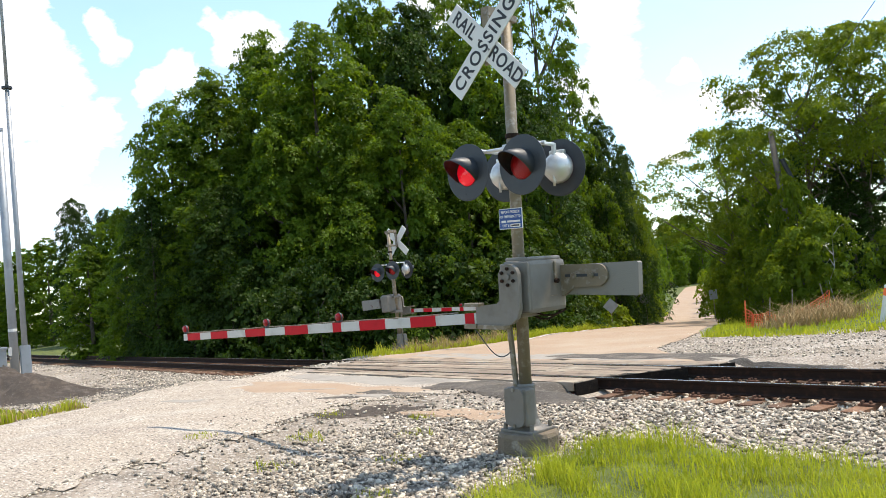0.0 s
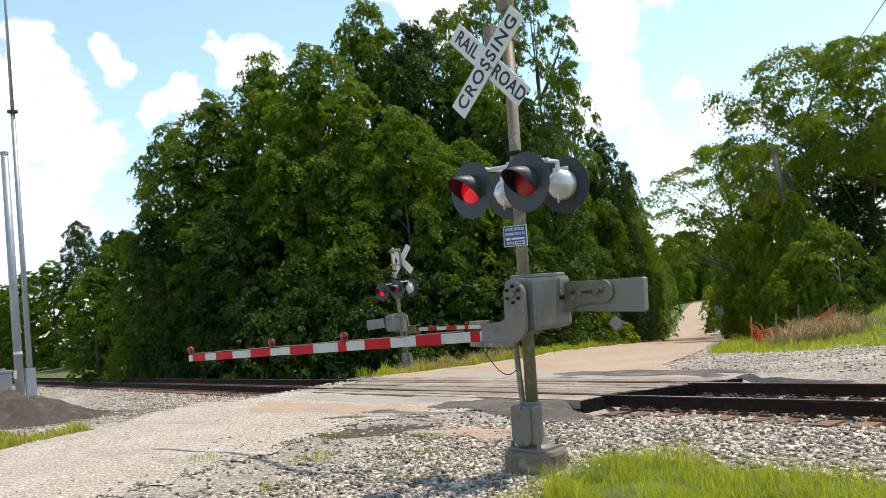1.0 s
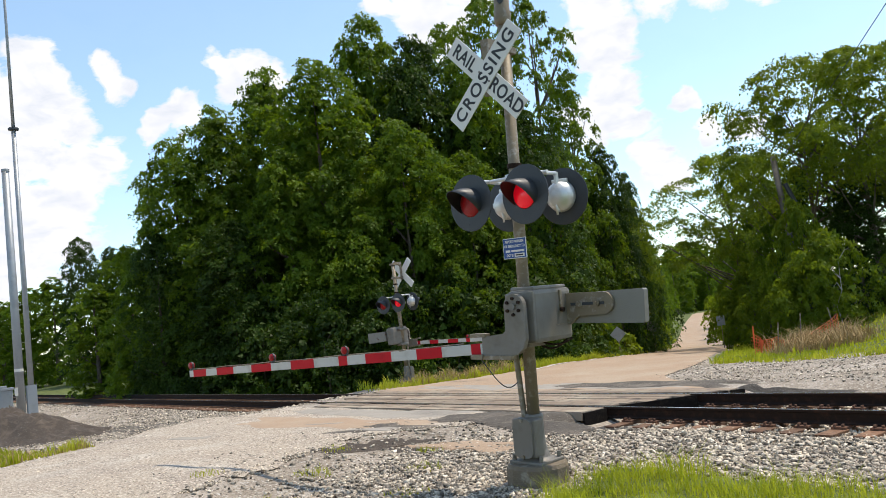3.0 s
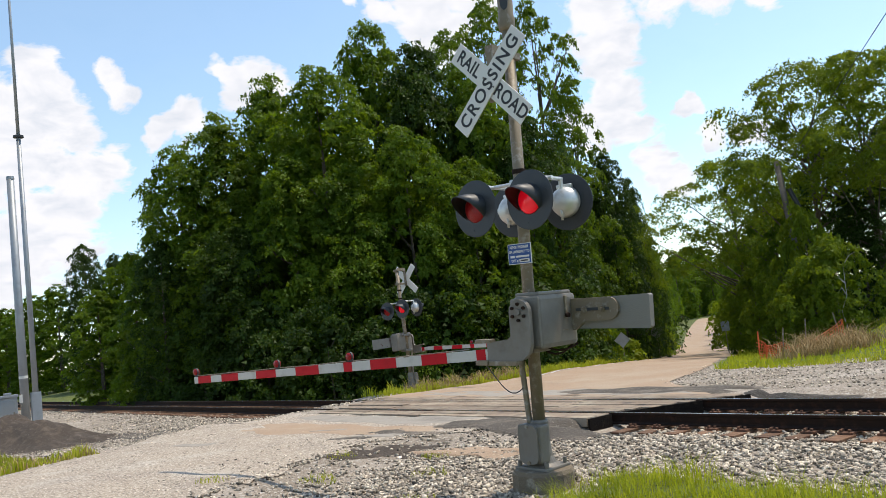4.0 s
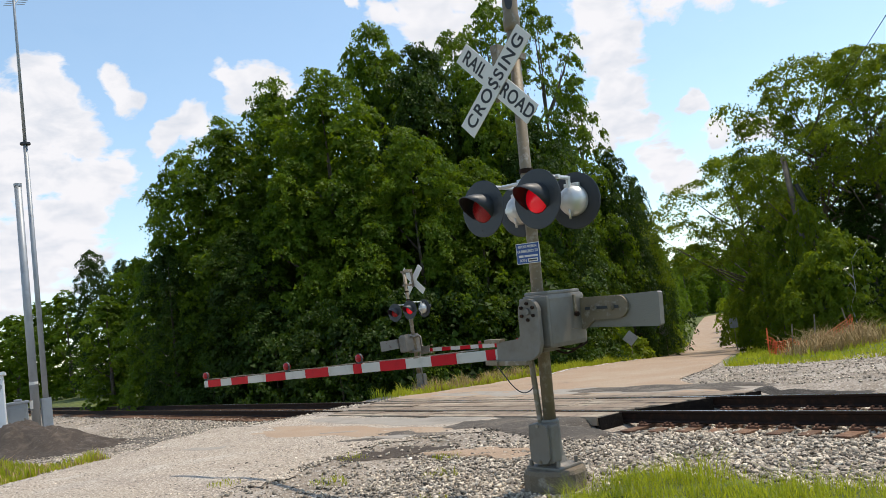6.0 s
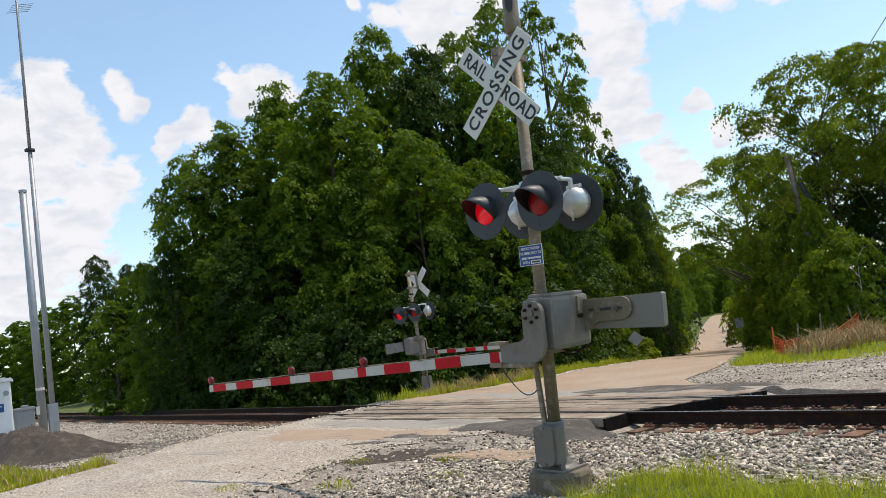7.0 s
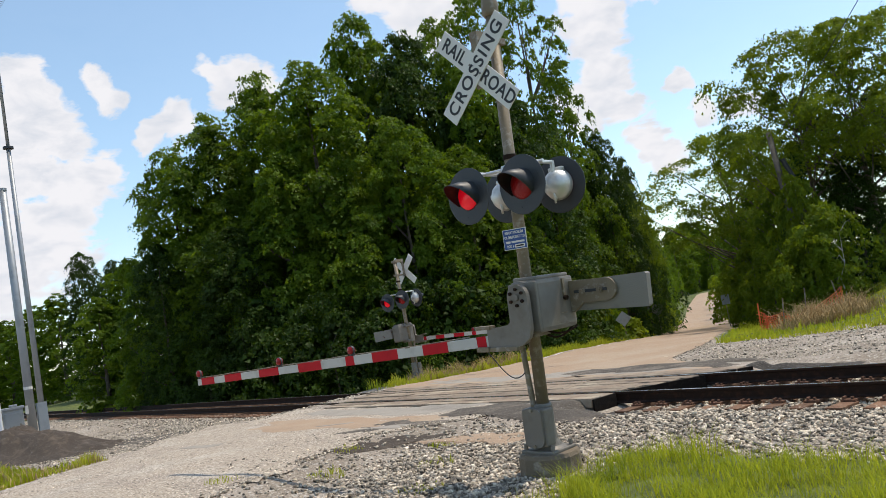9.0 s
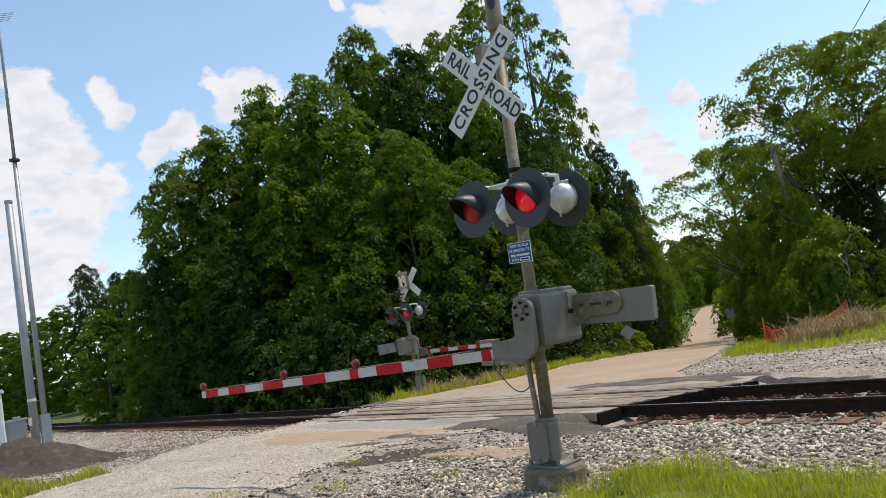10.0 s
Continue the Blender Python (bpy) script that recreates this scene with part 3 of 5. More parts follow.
def build_wood():
    rnd = random.Random(9)
    wood = "tall deep green broadleaf tree in the wood across the track"
    # the tall stand across the track: pattern, bearing, distance, elevation of the top, breadth
    for mesh, az, d, el, wide in (
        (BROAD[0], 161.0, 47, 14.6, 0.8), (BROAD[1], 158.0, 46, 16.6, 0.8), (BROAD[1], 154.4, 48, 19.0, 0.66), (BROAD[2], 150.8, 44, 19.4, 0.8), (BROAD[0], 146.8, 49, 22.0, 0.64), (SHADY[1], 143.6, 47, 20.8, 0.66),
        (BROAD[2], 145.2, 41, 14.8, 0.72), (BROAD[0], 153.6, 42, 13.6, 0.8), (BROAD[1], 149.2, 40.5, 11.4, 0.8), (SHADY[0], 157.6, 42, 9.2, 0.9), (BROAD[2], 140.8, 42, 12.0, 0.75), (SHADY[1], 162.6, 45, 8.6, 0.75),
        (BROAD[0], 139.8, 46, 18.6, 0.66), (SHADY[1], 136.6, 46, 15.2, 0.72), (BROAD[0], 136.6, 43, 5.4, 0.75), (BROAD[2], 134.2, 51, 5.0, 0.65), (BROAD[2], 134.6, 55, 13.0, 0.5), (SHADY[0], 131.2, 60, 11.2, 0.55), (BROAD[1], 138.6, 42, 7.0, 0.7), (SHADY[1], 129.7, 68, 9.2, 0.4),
        # rear rows added behind the stand, mostly unseen, to block light from behind
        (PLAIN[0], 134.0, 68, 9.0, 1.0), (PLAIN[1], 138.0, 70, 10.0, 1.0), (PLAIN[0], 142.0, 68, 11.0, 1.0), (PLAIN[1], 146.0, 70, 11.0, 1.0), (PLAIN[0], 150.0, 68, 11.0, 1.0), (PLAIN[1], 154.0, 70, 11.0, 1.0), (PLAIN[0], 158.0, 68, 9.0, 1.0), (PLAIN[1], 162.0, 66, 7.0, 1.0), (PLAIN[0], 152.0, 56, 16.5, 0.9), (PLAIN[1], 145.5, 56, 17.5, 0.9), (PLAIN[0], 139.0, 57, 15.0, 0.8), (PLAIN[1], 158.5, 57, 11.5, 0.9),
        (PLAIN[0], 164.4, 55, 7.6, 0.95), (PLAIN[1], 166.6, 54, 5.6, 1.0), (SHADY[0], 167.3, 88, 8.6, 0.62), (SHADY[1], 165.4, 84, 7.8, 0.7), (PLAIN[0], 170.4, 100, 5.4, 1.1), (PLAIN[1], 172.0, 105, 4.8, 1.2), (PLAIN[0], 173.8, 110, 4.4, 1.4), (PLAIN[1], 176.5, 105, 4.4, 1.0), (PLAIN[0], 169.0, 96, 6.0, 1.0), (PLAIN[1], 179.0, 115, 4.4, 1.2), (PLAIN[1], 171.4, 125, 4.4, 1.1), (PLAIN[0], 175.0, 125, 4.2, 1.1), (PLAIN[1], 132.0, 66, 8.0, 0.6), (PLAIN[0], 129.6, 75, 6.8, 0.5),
    ):
        grow(mesh, 20.0, "broadleaf_tree", az, d, el, wide, rnd.uniform(0, 360), wood, group="trees of the wood")
    for az, d, el, wide in ((138.2, 57, 23.2, 0.66), (134.9, 58, 22.4, 0.6), (141.2, 60, 21.2, 0.66), (133.0, 60, 16.6, 0.5)):
        grow(POPLAR[0], 22.0, "open_crowned_tree", az, d, el, wide, rnd.uniform(0, 360), "tall thin-leaved tree showing sky through its crown", group="trees of the wood")
    # low growth along the wood's edge
    for az, d, el, kind in ((160.5, 44, 3.4, 1), (156, 40, 3.6, 1), (152.0, 38, 3.0, 0), (147.0, 38, 3.6, 1), (142.6, 39, 3.4, 0), (138.4, 41, 3.0, 1), (137.4, 43, 4.2, 0), (136.2, 48, 3.4, 1), (133.4, 62, 2.6, 0), (131.0, 68, 2.2, 1), (130.0, 74, 2.0, 0), (154.4, 48, 1.2, 0), (147.2, 46, 1.0, 0), (140.2, 45, 1.4, 1)):
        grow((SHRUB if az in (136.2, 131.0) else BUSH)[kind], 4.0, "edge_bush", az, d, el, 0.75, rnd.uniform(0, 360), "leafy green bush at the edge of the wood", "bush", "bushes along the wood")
    # the far side of the road and the valley beyond
    for mesh, nominal, az, d, el, wide in (
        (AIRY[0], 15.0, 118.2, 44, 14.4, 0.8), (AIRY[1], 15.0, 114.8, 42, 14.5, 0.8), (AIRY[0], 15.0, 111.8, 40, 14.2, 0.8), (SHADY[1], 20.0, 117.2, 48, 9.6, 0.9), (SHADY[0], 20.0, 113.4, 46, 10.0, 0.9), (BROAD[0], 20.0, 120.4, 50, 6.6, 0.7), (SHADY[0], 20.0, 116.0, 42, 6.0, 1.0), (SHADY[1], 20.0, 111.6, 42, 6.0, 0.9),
        (LOCUST[0], 15.0, 123.0, 62, 9.3, 1.05), (LOCUST[1], 15.0, 120.9, 56, 9.0, 0.72), (LOCUST[1], 15.0, 130.6, 66, 7.6, 0.55), (BROAD[1], 20.0, 122.2, 56, 5.0, 0.6), (PLAIN[0], 20.0, 122.8, 72, 4.4, 0.6), (PLAIN[1], 20.0, 121.0, 62, 6.0, 0.8),
        (PLAIN[0], 20.0, 129.2, 110, 4.4, 0.8), (PLAIN[1], 20.0, 127.4, 250, 3.6, 1.1), (PLAIN[0], 20.0, 125.4, 290, 3.6, 1.3), (PLAIN[1], 20.0, 123.4, 150, 3.8, 0.8), (PLAIN[0], 20.0, 126.5, 320, 3.7, 1.5), (PLAIN[1], 20.0, 130.2, 84, 6.0, 0.7),
        (PLAIN[1], 20.0, 130.6, 92, 5.6, 0.6), (PLAIN[0], 20.0, 129.9, 115, 4.6, 0.6), (PLAIN[1], 20.0, 129.4, 145, 3.6, 0.6), (PLAIN[0], 20.0, 129.0, 180, 3.0, 0.6), (PLAIN[1], 20.0, 131.2, 75, 6.0, 0.7), (PLAIN[0], 20.0, 129.7, 82, 4.6, 0.5), (PLAIN[1], 20.0, 129.1, 104, 3.6, 0.45), (PLAIN[0], 20.0, 128.9, 128, 3.0, 0.45), (PLAIN[1], 20.0, 128.5, 165, 2.6, 0.5), (PLAIN[0], 20.0, 124.1, 135, 3.2, 0.5), (PLAIN[1], 20.0, 128.0, 235, 2.4, 0.7), (PLAIN[1], 20.0, 123.6, 120, 3.6, 0.7), (PLAIN[0], 20.0, 124.2, 165, 3.0, 0.6),
        (PLAIN[1], 20.0, 128.4, 215, 2.6, 0.7), (PLAIN[0], 20.0, 123.4, 95, 4.2, 0.6), (PLAIN[1], 20.0, 124.0, 205, 2.8, 0.7), (PLAIN[0], 20.0, 127.2, 262, 2.2, 1.0), (PLAIN[1], 20.0, 126.2, 262, 2.2, 1.0), (PLAIN[0], 20.0, 125.2, 262, 2.4, 1.0), (PLAIN[0], 20.0, 127.6, 265, 2.9, 0.9), (PLAIN[1], 20.0, 126.6, 300, 2.9, 0.9), (PLAIN[0], 20.0, 125.4, 285, 3.0, 0.9), (PLAIN[1], 20.0, 124.2, 270, 3.2, 1.0), (PLAIN[0], 20.0, 126.0, 330, 3.2, 1.0), (PLAIN[1], 20.0, 128.8, 290, 3.6, 1.0),
    ):
        feathery = mesh in AIRY + LOCUST
        grow(mesh, nominal, "roadside_tree", az, d, el, wide if d < 70 else wide * 0.9, rnd.uniform(0, 360), "light green feathery tree beside the road" if feathery else "dense green tree beside the country road", group="trees along the road")
    for az, d, el, kind in ((117.9, 35, 3.0, 0), (121.6, 41, 0.8, 1), (119.6, 36, 1.4, 1), (122.6, 54, 1.6, 0), (114.0, 37, 1.2, 0), (123.8, 75, 0.6, 1), (119.2, 38, 5.2, 1), (124.2, 95, 0.4, 0)):
        grow(SHRUB[kind], 4.0, "roadside_bush", az, d, el, 0.45 if el > 5 else 0.7, rnd.uniform(0, 360), "bright green bush beside the road", "bush", "bushes beside the road")


build_wood()


# ---- lettering ----
def lettering(text, size, mats, wide=1.0, depth=0.002, spacing=1.0):
    """Words in the built-in font, as a flat mesh standing in x and z, centred."""
    cu = bpy.data.curves.new("lettering", "FONT")
    cu.body, cu.size, cu.align_x, cu.align_y, cu.extrude = text, size, "CENTER", "CENTER", depth
    cu.space_character, cu.offset = spacing, size * 0.018
    ob = bpy.data.objects.new("lettering", cu)
    mesh = bpy.data.meshes.new_from_object(ob)
    bpy.data.objects.remove(ob)
    mesh.transform(Matrix.Rotation(radians(90), 4, "X") @ Matrix.Diagonal((wide, 1, 1, 1)))
    mesh.materials.clear()
    mesh.materials.append(mats)
    return mesh


# ---- signal masts ----
def lamp_meshes():
    """One red lamp looking along -y: the round screen, the case behind, the hood, the lens and its lit face."""
    bm = bmesh.new()
    lathe(bm, ((0.15, -0.004), (0.29, -0.004), (0.302, 0.0), (0.302, 0.006), (0.285, 0.008), (0.15, 0.008)), 40, pose(0, 0, 0, 90))
    for a in (20, 140, 260):
        tube(bm, (0.23 * math.cos(radians(a)), -0.012, 0.23 * math.sin(radians(a))), (0.23 * math.cos(radians(a)), 0.0, 0.23 * math.sin(radians(a))), 0.011, n=8)
    disc = finish("screen", bm, BLACK)
    bm = bmesh.new()
    lathe(bm, ((0.165, -0.012), (0.17, -0.03), (0.16, -0.06), (0.148, -0.095), (0.118, -0.135), (0.07, -0.162), (0.0, -0.172)), 30, pose(0, 0, 0, 90))
    tube(bm, (0, 0.14, -0.06), (0, 0.13, -0.2), 0.013, n=8)
    box(bm, -0.012, 0.012, 0.1, 0.13, -0.165, -0.11, 0.003)
    box(bm, 0.14, 0.185, 0.03, 0.06, -0.02, 0.035, 0.006)
    box(bm, -0.09, 0.09, 0.015, 0.06, 0.14, 0.185, 0.01)
    case = finish("lamp_case", bm, ALUMINIUM, True)
    # hood: a sleeve cut away below
    bm = bmesh.new()
    n = 28
    rings = []
    for r in (0.165, 0.16):
        ring = []
        for k in range(n + 1):
            a = radians(-30 + 240 * k / n)
            reach = 0.02 + 0.28 * max(0.0, math.sin((a + radians(30)) * 180 / 240)) ** 1.1
            taper = 0.96
            ring.append((bm.verts.new((r * math.cos(a), 0.0, r * math.sin(a))), bm.verts.new((r * taper * math.cos(a), -reach * 0.5, r * taper * math.sin(a) - 0.008)), bm.verts.new((r * 0.9 * math.cos(a), -reach, r * 0.9 * math.sin(a) - 0.03))))
        rings.append(ring)
    for ring in rings:
        for p, q in zip(ring, ring[1:]):
            for j in (0, 1):
                bm.faces.new((p[j], q[j], q[j + 1], p[j + 1]))
    for k in range(n):
        bm.faces.new((rings[0][k][2], rings[0][k + 1][2], rings[1][k + 1][2], rings[1][k][2]))
    hood = finish("hood", bm, BLACK, True)
    dome = ((0.152, 0.004), (0.144, -0.014), (0.122, -0.032), (0.086, -0.046), (0.043, -0.055), (0.0, -0.058))
    bm = bmesh.new()
    lathe(bm, [(r, -y) for r, y in dome], 28, pose(0, 0, 0, 90))
    lens = finish("lens", bm, LENS, True)
    bm = bmesh.new()
    lathe(bm, [(r * 0.985, -y) for r, y in dome], 28, pose(0, 0, 0, 90))
    glow = finish("glowing_lens", bm, GLOW, True)
    return disc, case, hood, lens, glow


LAMP = lamp_meshes()
FLASHERS = []


def add_lamp(mast, m, side):
    lamp = sub("flashing_lamp", LAMP[0], mast, m, "black round lamp screen with a hooded red lens")
    sub("lamp_case", LAMP[1], lamp, label="silver-painted domed lamp case")
    sub("hood", LAMP[2], lamp)
    sub("lens", LAMP[3], lamp, label="red ribbed glass lens")
    glow = sub("glowing_lens", LAMP[4], lamp, pose(0, 0.03, 0), "lit red lens")
    FLASHERS.append((glow, side))


def build_signal(m, lean, lamp_z, buck_z, top, bell, label, flip=1):
    mast = thing("crossing_signal", m @ pose(0, 0, 0, 0, lean, 0), label, "crossing signal", "crossing signals")
    # footing and base casting
    bm = bmesh.new()
    lathe(bm, ((0.0, -0.5), (0.335, -0.5), (0.325, 0.13), (0.305, 0.165), (0.29, 0.17), (0.0, 0.17)), 12, pose(0, 0, 0, 0, 0, 15))
    part("footing", bm, CONCRETE, mast, "stained round-cornered concrete footing")
    bm = bmesh.new()
    box(bm, -0.21, 0.21, -0.2, 0.2, 0.165, 0.2, 0.012)
    lathe(bm, ((0.18, 0.2), (0.145, 0.225), (0.115, 0.29), (0.1, 0.42), (0.095, 0.64), (0.085, 0.66), (0.0, 0.66)), 20)
    for sx in (-1, 1):
        for sy in (-1, 1):
            tube(bm, (sx * 0.17, sy * 0.16, 0.2), (sx * 0.17, sy * 0.16, 0.26), 0.022, n=6)
    part("base_casting", bm, CAST, mast, "grey cast base flaring out over the footing")
    bm = bmesh.new()
    box(bm, -0.14, 0.15, -0.2, -0.05, 0.25, 0.63, 0.018)
    jb = part("junction_box", bm, CAST, mast, "grey cast junction box with a lobed cover")
    bm = bmesh.new()
    outline = []
    for k in range(48):
        a = 2 * math.pi * k / 48
        r = 1.0 + 0.13 * max(0, math.sin(a) ** 8) - 0.04 * math.cos(4 * a)
        outline.append((0.005 + 0.125 * r * math.copysign(abs(math.cos(a)) ** 0.5, math.cos(a)), 0.44 + 0.185 * r * math.copysign(abs(math.sin(a)) ** 0.55, math.sin(a))))
    slab(bm, outline, -0.228, -0.2)
    part("box_cover", bm, CAST, jb)
    for z in (0.255, 0.625):
        bm = bmesh.new()
        tube(bm, (0.005, -0.245, z), (0.005, -0.22, z), 0.02, n=6)
        part("cover_bolt", bm, STEEL, jb)
    # pole and conduit
    bm = bmesh.new()
    tube(bm, (0, 0, 0.64), (0, 0, top), 0.066, 0.06, n=24)
    part("pole", bm, STEEL, mast, "weathered galvanised pole", smooth=True)
    bm = bmesh.new()
    tube(bm, (-0.085, -0.05, 0.62), (-0.12, -0.08, 1.42), 0.03, n=10)
    part("conduit", bm, STEEL, mast, "dull brown conduit beside the pole")
    for z in (lamp_z + 0.36, 3.98 if bell else buck_z - 0.35):
        bm = bmesh.new()
        lathe(bm, ((0.064, z - 0.025), (0.073, z - 0.025), (0.073, z + 0.025), (0.064, z + 0.025)), 20)
        part("band", bm, RAIL_SIDE, mast, "rust-stained clamp band")
    if bell:
        bm = bmesh.new()
        lathe(bm, ((0.0, top - 0.02), (0.075, top - 0.02), (0.09, top + 0.02), (0.092, top + 0.12), (0.083, top + 0.14), (0.083, top + 0.46), (0.06, top + 0.52), (0.0, top + 0.54)), 24)
        hb = part("bell", bm, STEEL, mast, "round grey bell housing with an oval window", smooth=True)
        bm = bmesh.new()
        outline = [(0.042 * math.cos(a), top + 0.29 + 0.1 * math.copysign(abs(math.sin(a)) ** 0.8, math.sin(a))) for a in [2 * math.pi * k / 24 for k in range(24)]]
        slab(bm, outline, -0.092, -0.06, pose(0, 0, 0, 0, 0, 28))
        part("bell_window", bm, BLACK, hb, "dark oval opening")
    else:
        bm = bmesh.new()
        lathe(bm, ((0.0, top + 0.03), (0.05, top + 0.02), (0.068, top - 0.01), (0.068, top - 0.05), (0.06, top - 0.05)), 20)
        part("pole_cap", bm, STEEL, mast)
    # crossbuck
    bm = bmesh.new()
    for z, h in ((buck_z - 0.16, 0.05), (buck_z + 0.3, 0.1)):
        box(bm, -0.05, 0.05, -0.35, -0.05, z, z + h, 0.004)
        box(bm, -0.09, 0.09, -0.08, 0.08, z - 0.01, z + 0.06, 0.01)
    box(bm, -0.04, 0.04, -0.35, -0.32, buck_z - 0.2, buck_z + 0.36, 0.004)
    part("crossbuck_bracket", bm, STEEL, mast, "grey angle bracket holding the crossbuck")
    for turn, y in ((45, -0.366), (-45, -0.382)):
        bm = bmesh.new()
        box(bm, -0.61, 0.61, -0.006, 0.006, -0.114, 0.114, 0.0015)
        blade = part("crossbuck_blade", bm, WHITE, mast, "white crossbuck blade lettered in black", pose(0, y, buck_z, 0, turn, 0))
        words = (("RAIL", -0.365, 0.2), ("ROAD", 0.36, 0.2)) if turn > 0 else (("CROSSING", 0.0, 0.2),)
        for text, x, size in words:
            sub("lettering", lettering(text, size, INK, 0.86 if turn > 0 else 1.0, spacing=1.08 if turn > 0 else 1.2), blade, pose(x, -0.0075, -0.003), "black capital lettering")
        for x, z in ((0.0, 0.085), (0.0, -0.085)):
            bm = bmesh.new()
            tube(bm, (x, -0.014, z), (x, 0.0, z), 0.012, n=6)
            part("bolt", bm, CAST, blade)
    # lamps on their cross arm
    bm = bmesh.new()
    z = lamp_z + 0.24
    tube(bm, (-0.42, 0.0, z), (0.42, 0.0, z), 0.021, n=12)
    box(bm, -0.08, 0.08, -0.08, 0.08, z - 0.035, z + 0.035, 0.012)
    part("cross_arm", bm, ALUMINIUM, mast, "pale pipe arm carrying the lamps", smooth=False)
    for s in (-1, 1):
        for face, turn in ((-1, 0), (1, 180)):
            y = face * 0.33
            bm = bmesh.new()
            tube(bm, (s * 0.36, 0, z), (s * 0.36, face * 0.235, z), 0.021, n=10)
            tube(bm, (s * 0.36, face * 0.235, z + 0.012), (s * 0.36, face * 0.235, lamp_z + 0.12), 0.026, n=10)
            part("lamp_bracket", bm, ALUMINIUM, mast)
            add_lamp(mast, pose(s * 0.36, y, lamp_z, 0, 0, turn + face * 4), s * flip)
    # gate machine
    g = 1.0
    bm = bmesh.new()
    box(bm, -0.03, 0.3, -0.26, 0.42, 1.41, 1.96, 0.05)
    case = part("gate_mechanism", bm, CAST, mast, "grey cast gate machine case with a latch")
    bm = bmesh.new()
    box(bm, -0.015, 0.28, -0.22, 0.36, 1.945, 1.99, 0.018)
    part("lid", bm, CAST, case)
    bm = bmesh.new()
    box(bm, 0.298, 0.32, 0.19, 0.225, 1.74, 1.93, 0.004)
    part("latch", bm, STEEL, case, "small hinged latch")
    bm = bmesh.new()
    tube(bm, (0.31, 0.205, 1.73), (0.345, 0.205, 1.725), 0.026, n=10)
    part("padlock", bm, RAIL_SIDE, case, "dark padlock")
    bm = bmesh.new()
    box(bm, 0.298, 0.304, 0.12, 0.24, 1.57, 1.578)
    part("raised_mark", bm, STEEL, case)
    bm = bmesh.new()
    box(bm, 0.02, 0.31, -0.275, -0.245, 1.44, 1.94, 0.01)
    part("case_flange", bm, CAST, case, "dark-seamed front flange of the case")
    bm = bmesh.new()
    box(bm, -0.16, 0.1, -0.12, 0.2, 1.36, 1.44, 0.02)
    tube(bm, (0.145, -0.36, 1.8), (0.145, 0.42, 1.8), 0.05, n=14)
    box(bm, -0.14, -0.02, -0.16, 0.2, 1.86, 1.93, 0.02)
    part("shaft", bm, CAST, mast, "grey gate shaft")
    # arm bracket: an upright plate that turns into the arm's socket
    bm = bmesh.new()
    outline = [(0.145 + 0.125 * math.cos(a), 1.8 + 0.125 * math.sin(a)) for a in [math.pi * k / 14 for k in range(15)]]
    outline += [(0.02, 1.56), (-0.015, 1.53), (-0.3, 1.5), (-0.3, 1.31), (0.06, 1.30), (0.16, 1.32), (0.235, 1.38), (0.27, 1.47)]
    slab(bm, outline, -0.39, -0.335)
    bracket = part("arm_bracket", bm, CAST, mast, "grey plate bracket joining the arm to the shaft")
    for k in range(7):
        a = radians(60 * k + 30)
        r = 0.082 if k < 6 else 0.0
        bm = bmesh.new()
        tube(bm, (0.145 + r * math.cos(a), -0.415, 1.8 + r * math.sin(a)), (0.145 + r * math.cos(a), -0.385, 1.8 + r * math.sin(a)), 0.017 if k < 6 else 0.034, n=6)
        part("bolt", bm, RAIL_SIDE if k < 6 else CAST, bracket)
    bm = bmesh.new()
    box(bm, -0.44, -0.24, -0.42, -0.32, 1.5, 1.535, 0.004)
    box(bm, -0.42, 0.08, -0.41, -0.31, 1.265, 1.31, 0.006)
    box(bm, -0.44, -0.28, -0.43, -0.4, 1.27, 1.32, 0.004)
    part("arm_clamp", bm, STEEL, bracket, "bolted clamp plates of the arm")
    # the arm itself, level, with its red stripes
    arm_turn = pose(-0.27, -0.365, 1.378, 0, -3.45, 0)
    bm = bmesh.new()
    box(bm, -3.1, 0.02, -0.022, 0.022, -0.056, 0.056, 0.004)
    box(bm, -5.98, -2.95, -0.017, 0.017, -0.05, 0.05, 0.004)
    arm = part("gate_arm", bm, ARM_WHITE, mast, "white gate arm striped in red", arm_turn)
    for a, b in ((-0.19, -0.06), (-1.01, -0.62), (-1.88, -1.43), (-2.38, -2.22), (-3.37, -2.88), (-4.3, -3.83), (-5.2, -4.76), (-5.86, -5.5)):
        bm = bmesh.new()
        t = 0.0245 if b > -2.9 else 0.0195
        box(bm, a, b, -t, t, -0.0575 if b > -2.9 else -0.0515, 0.0575 if b > -2.9 else 0.0515)
        part("red_stripe", bm, RED, arm, "red reflective stripe")
    for x in (-2.27, -3.8, -5.93):
        bm = bmesh.new()
        lathe(bm, ((0.0, -0.035), (0.045, -0.03), (0.05, 0.0), (0.045, 0.03), (0.0, 0.04)), 18, pose(x, 0, 0.125, 90))
        al = part("arm_lamp", bm, LENS, arm, "small round red arm lamp", smooth=True)
        bm = bmesh.new()
        tube(bm, (x, 0, 0.05), (x, 0, 0.08), 0.02, n=8)
        tube(bm, (x - 0.05, 0, 0.075), (x + 0.06, 0, 0.075), 0.012, n=6)
        lathe(bm, ((0.051, -0.012), (0.057, -0.012), (0.057, 0.012), (0.051, 0.012)), 18, pose(x, 0, 0.125, 90))
        part("lamp_mount", bm, BLACK, al)
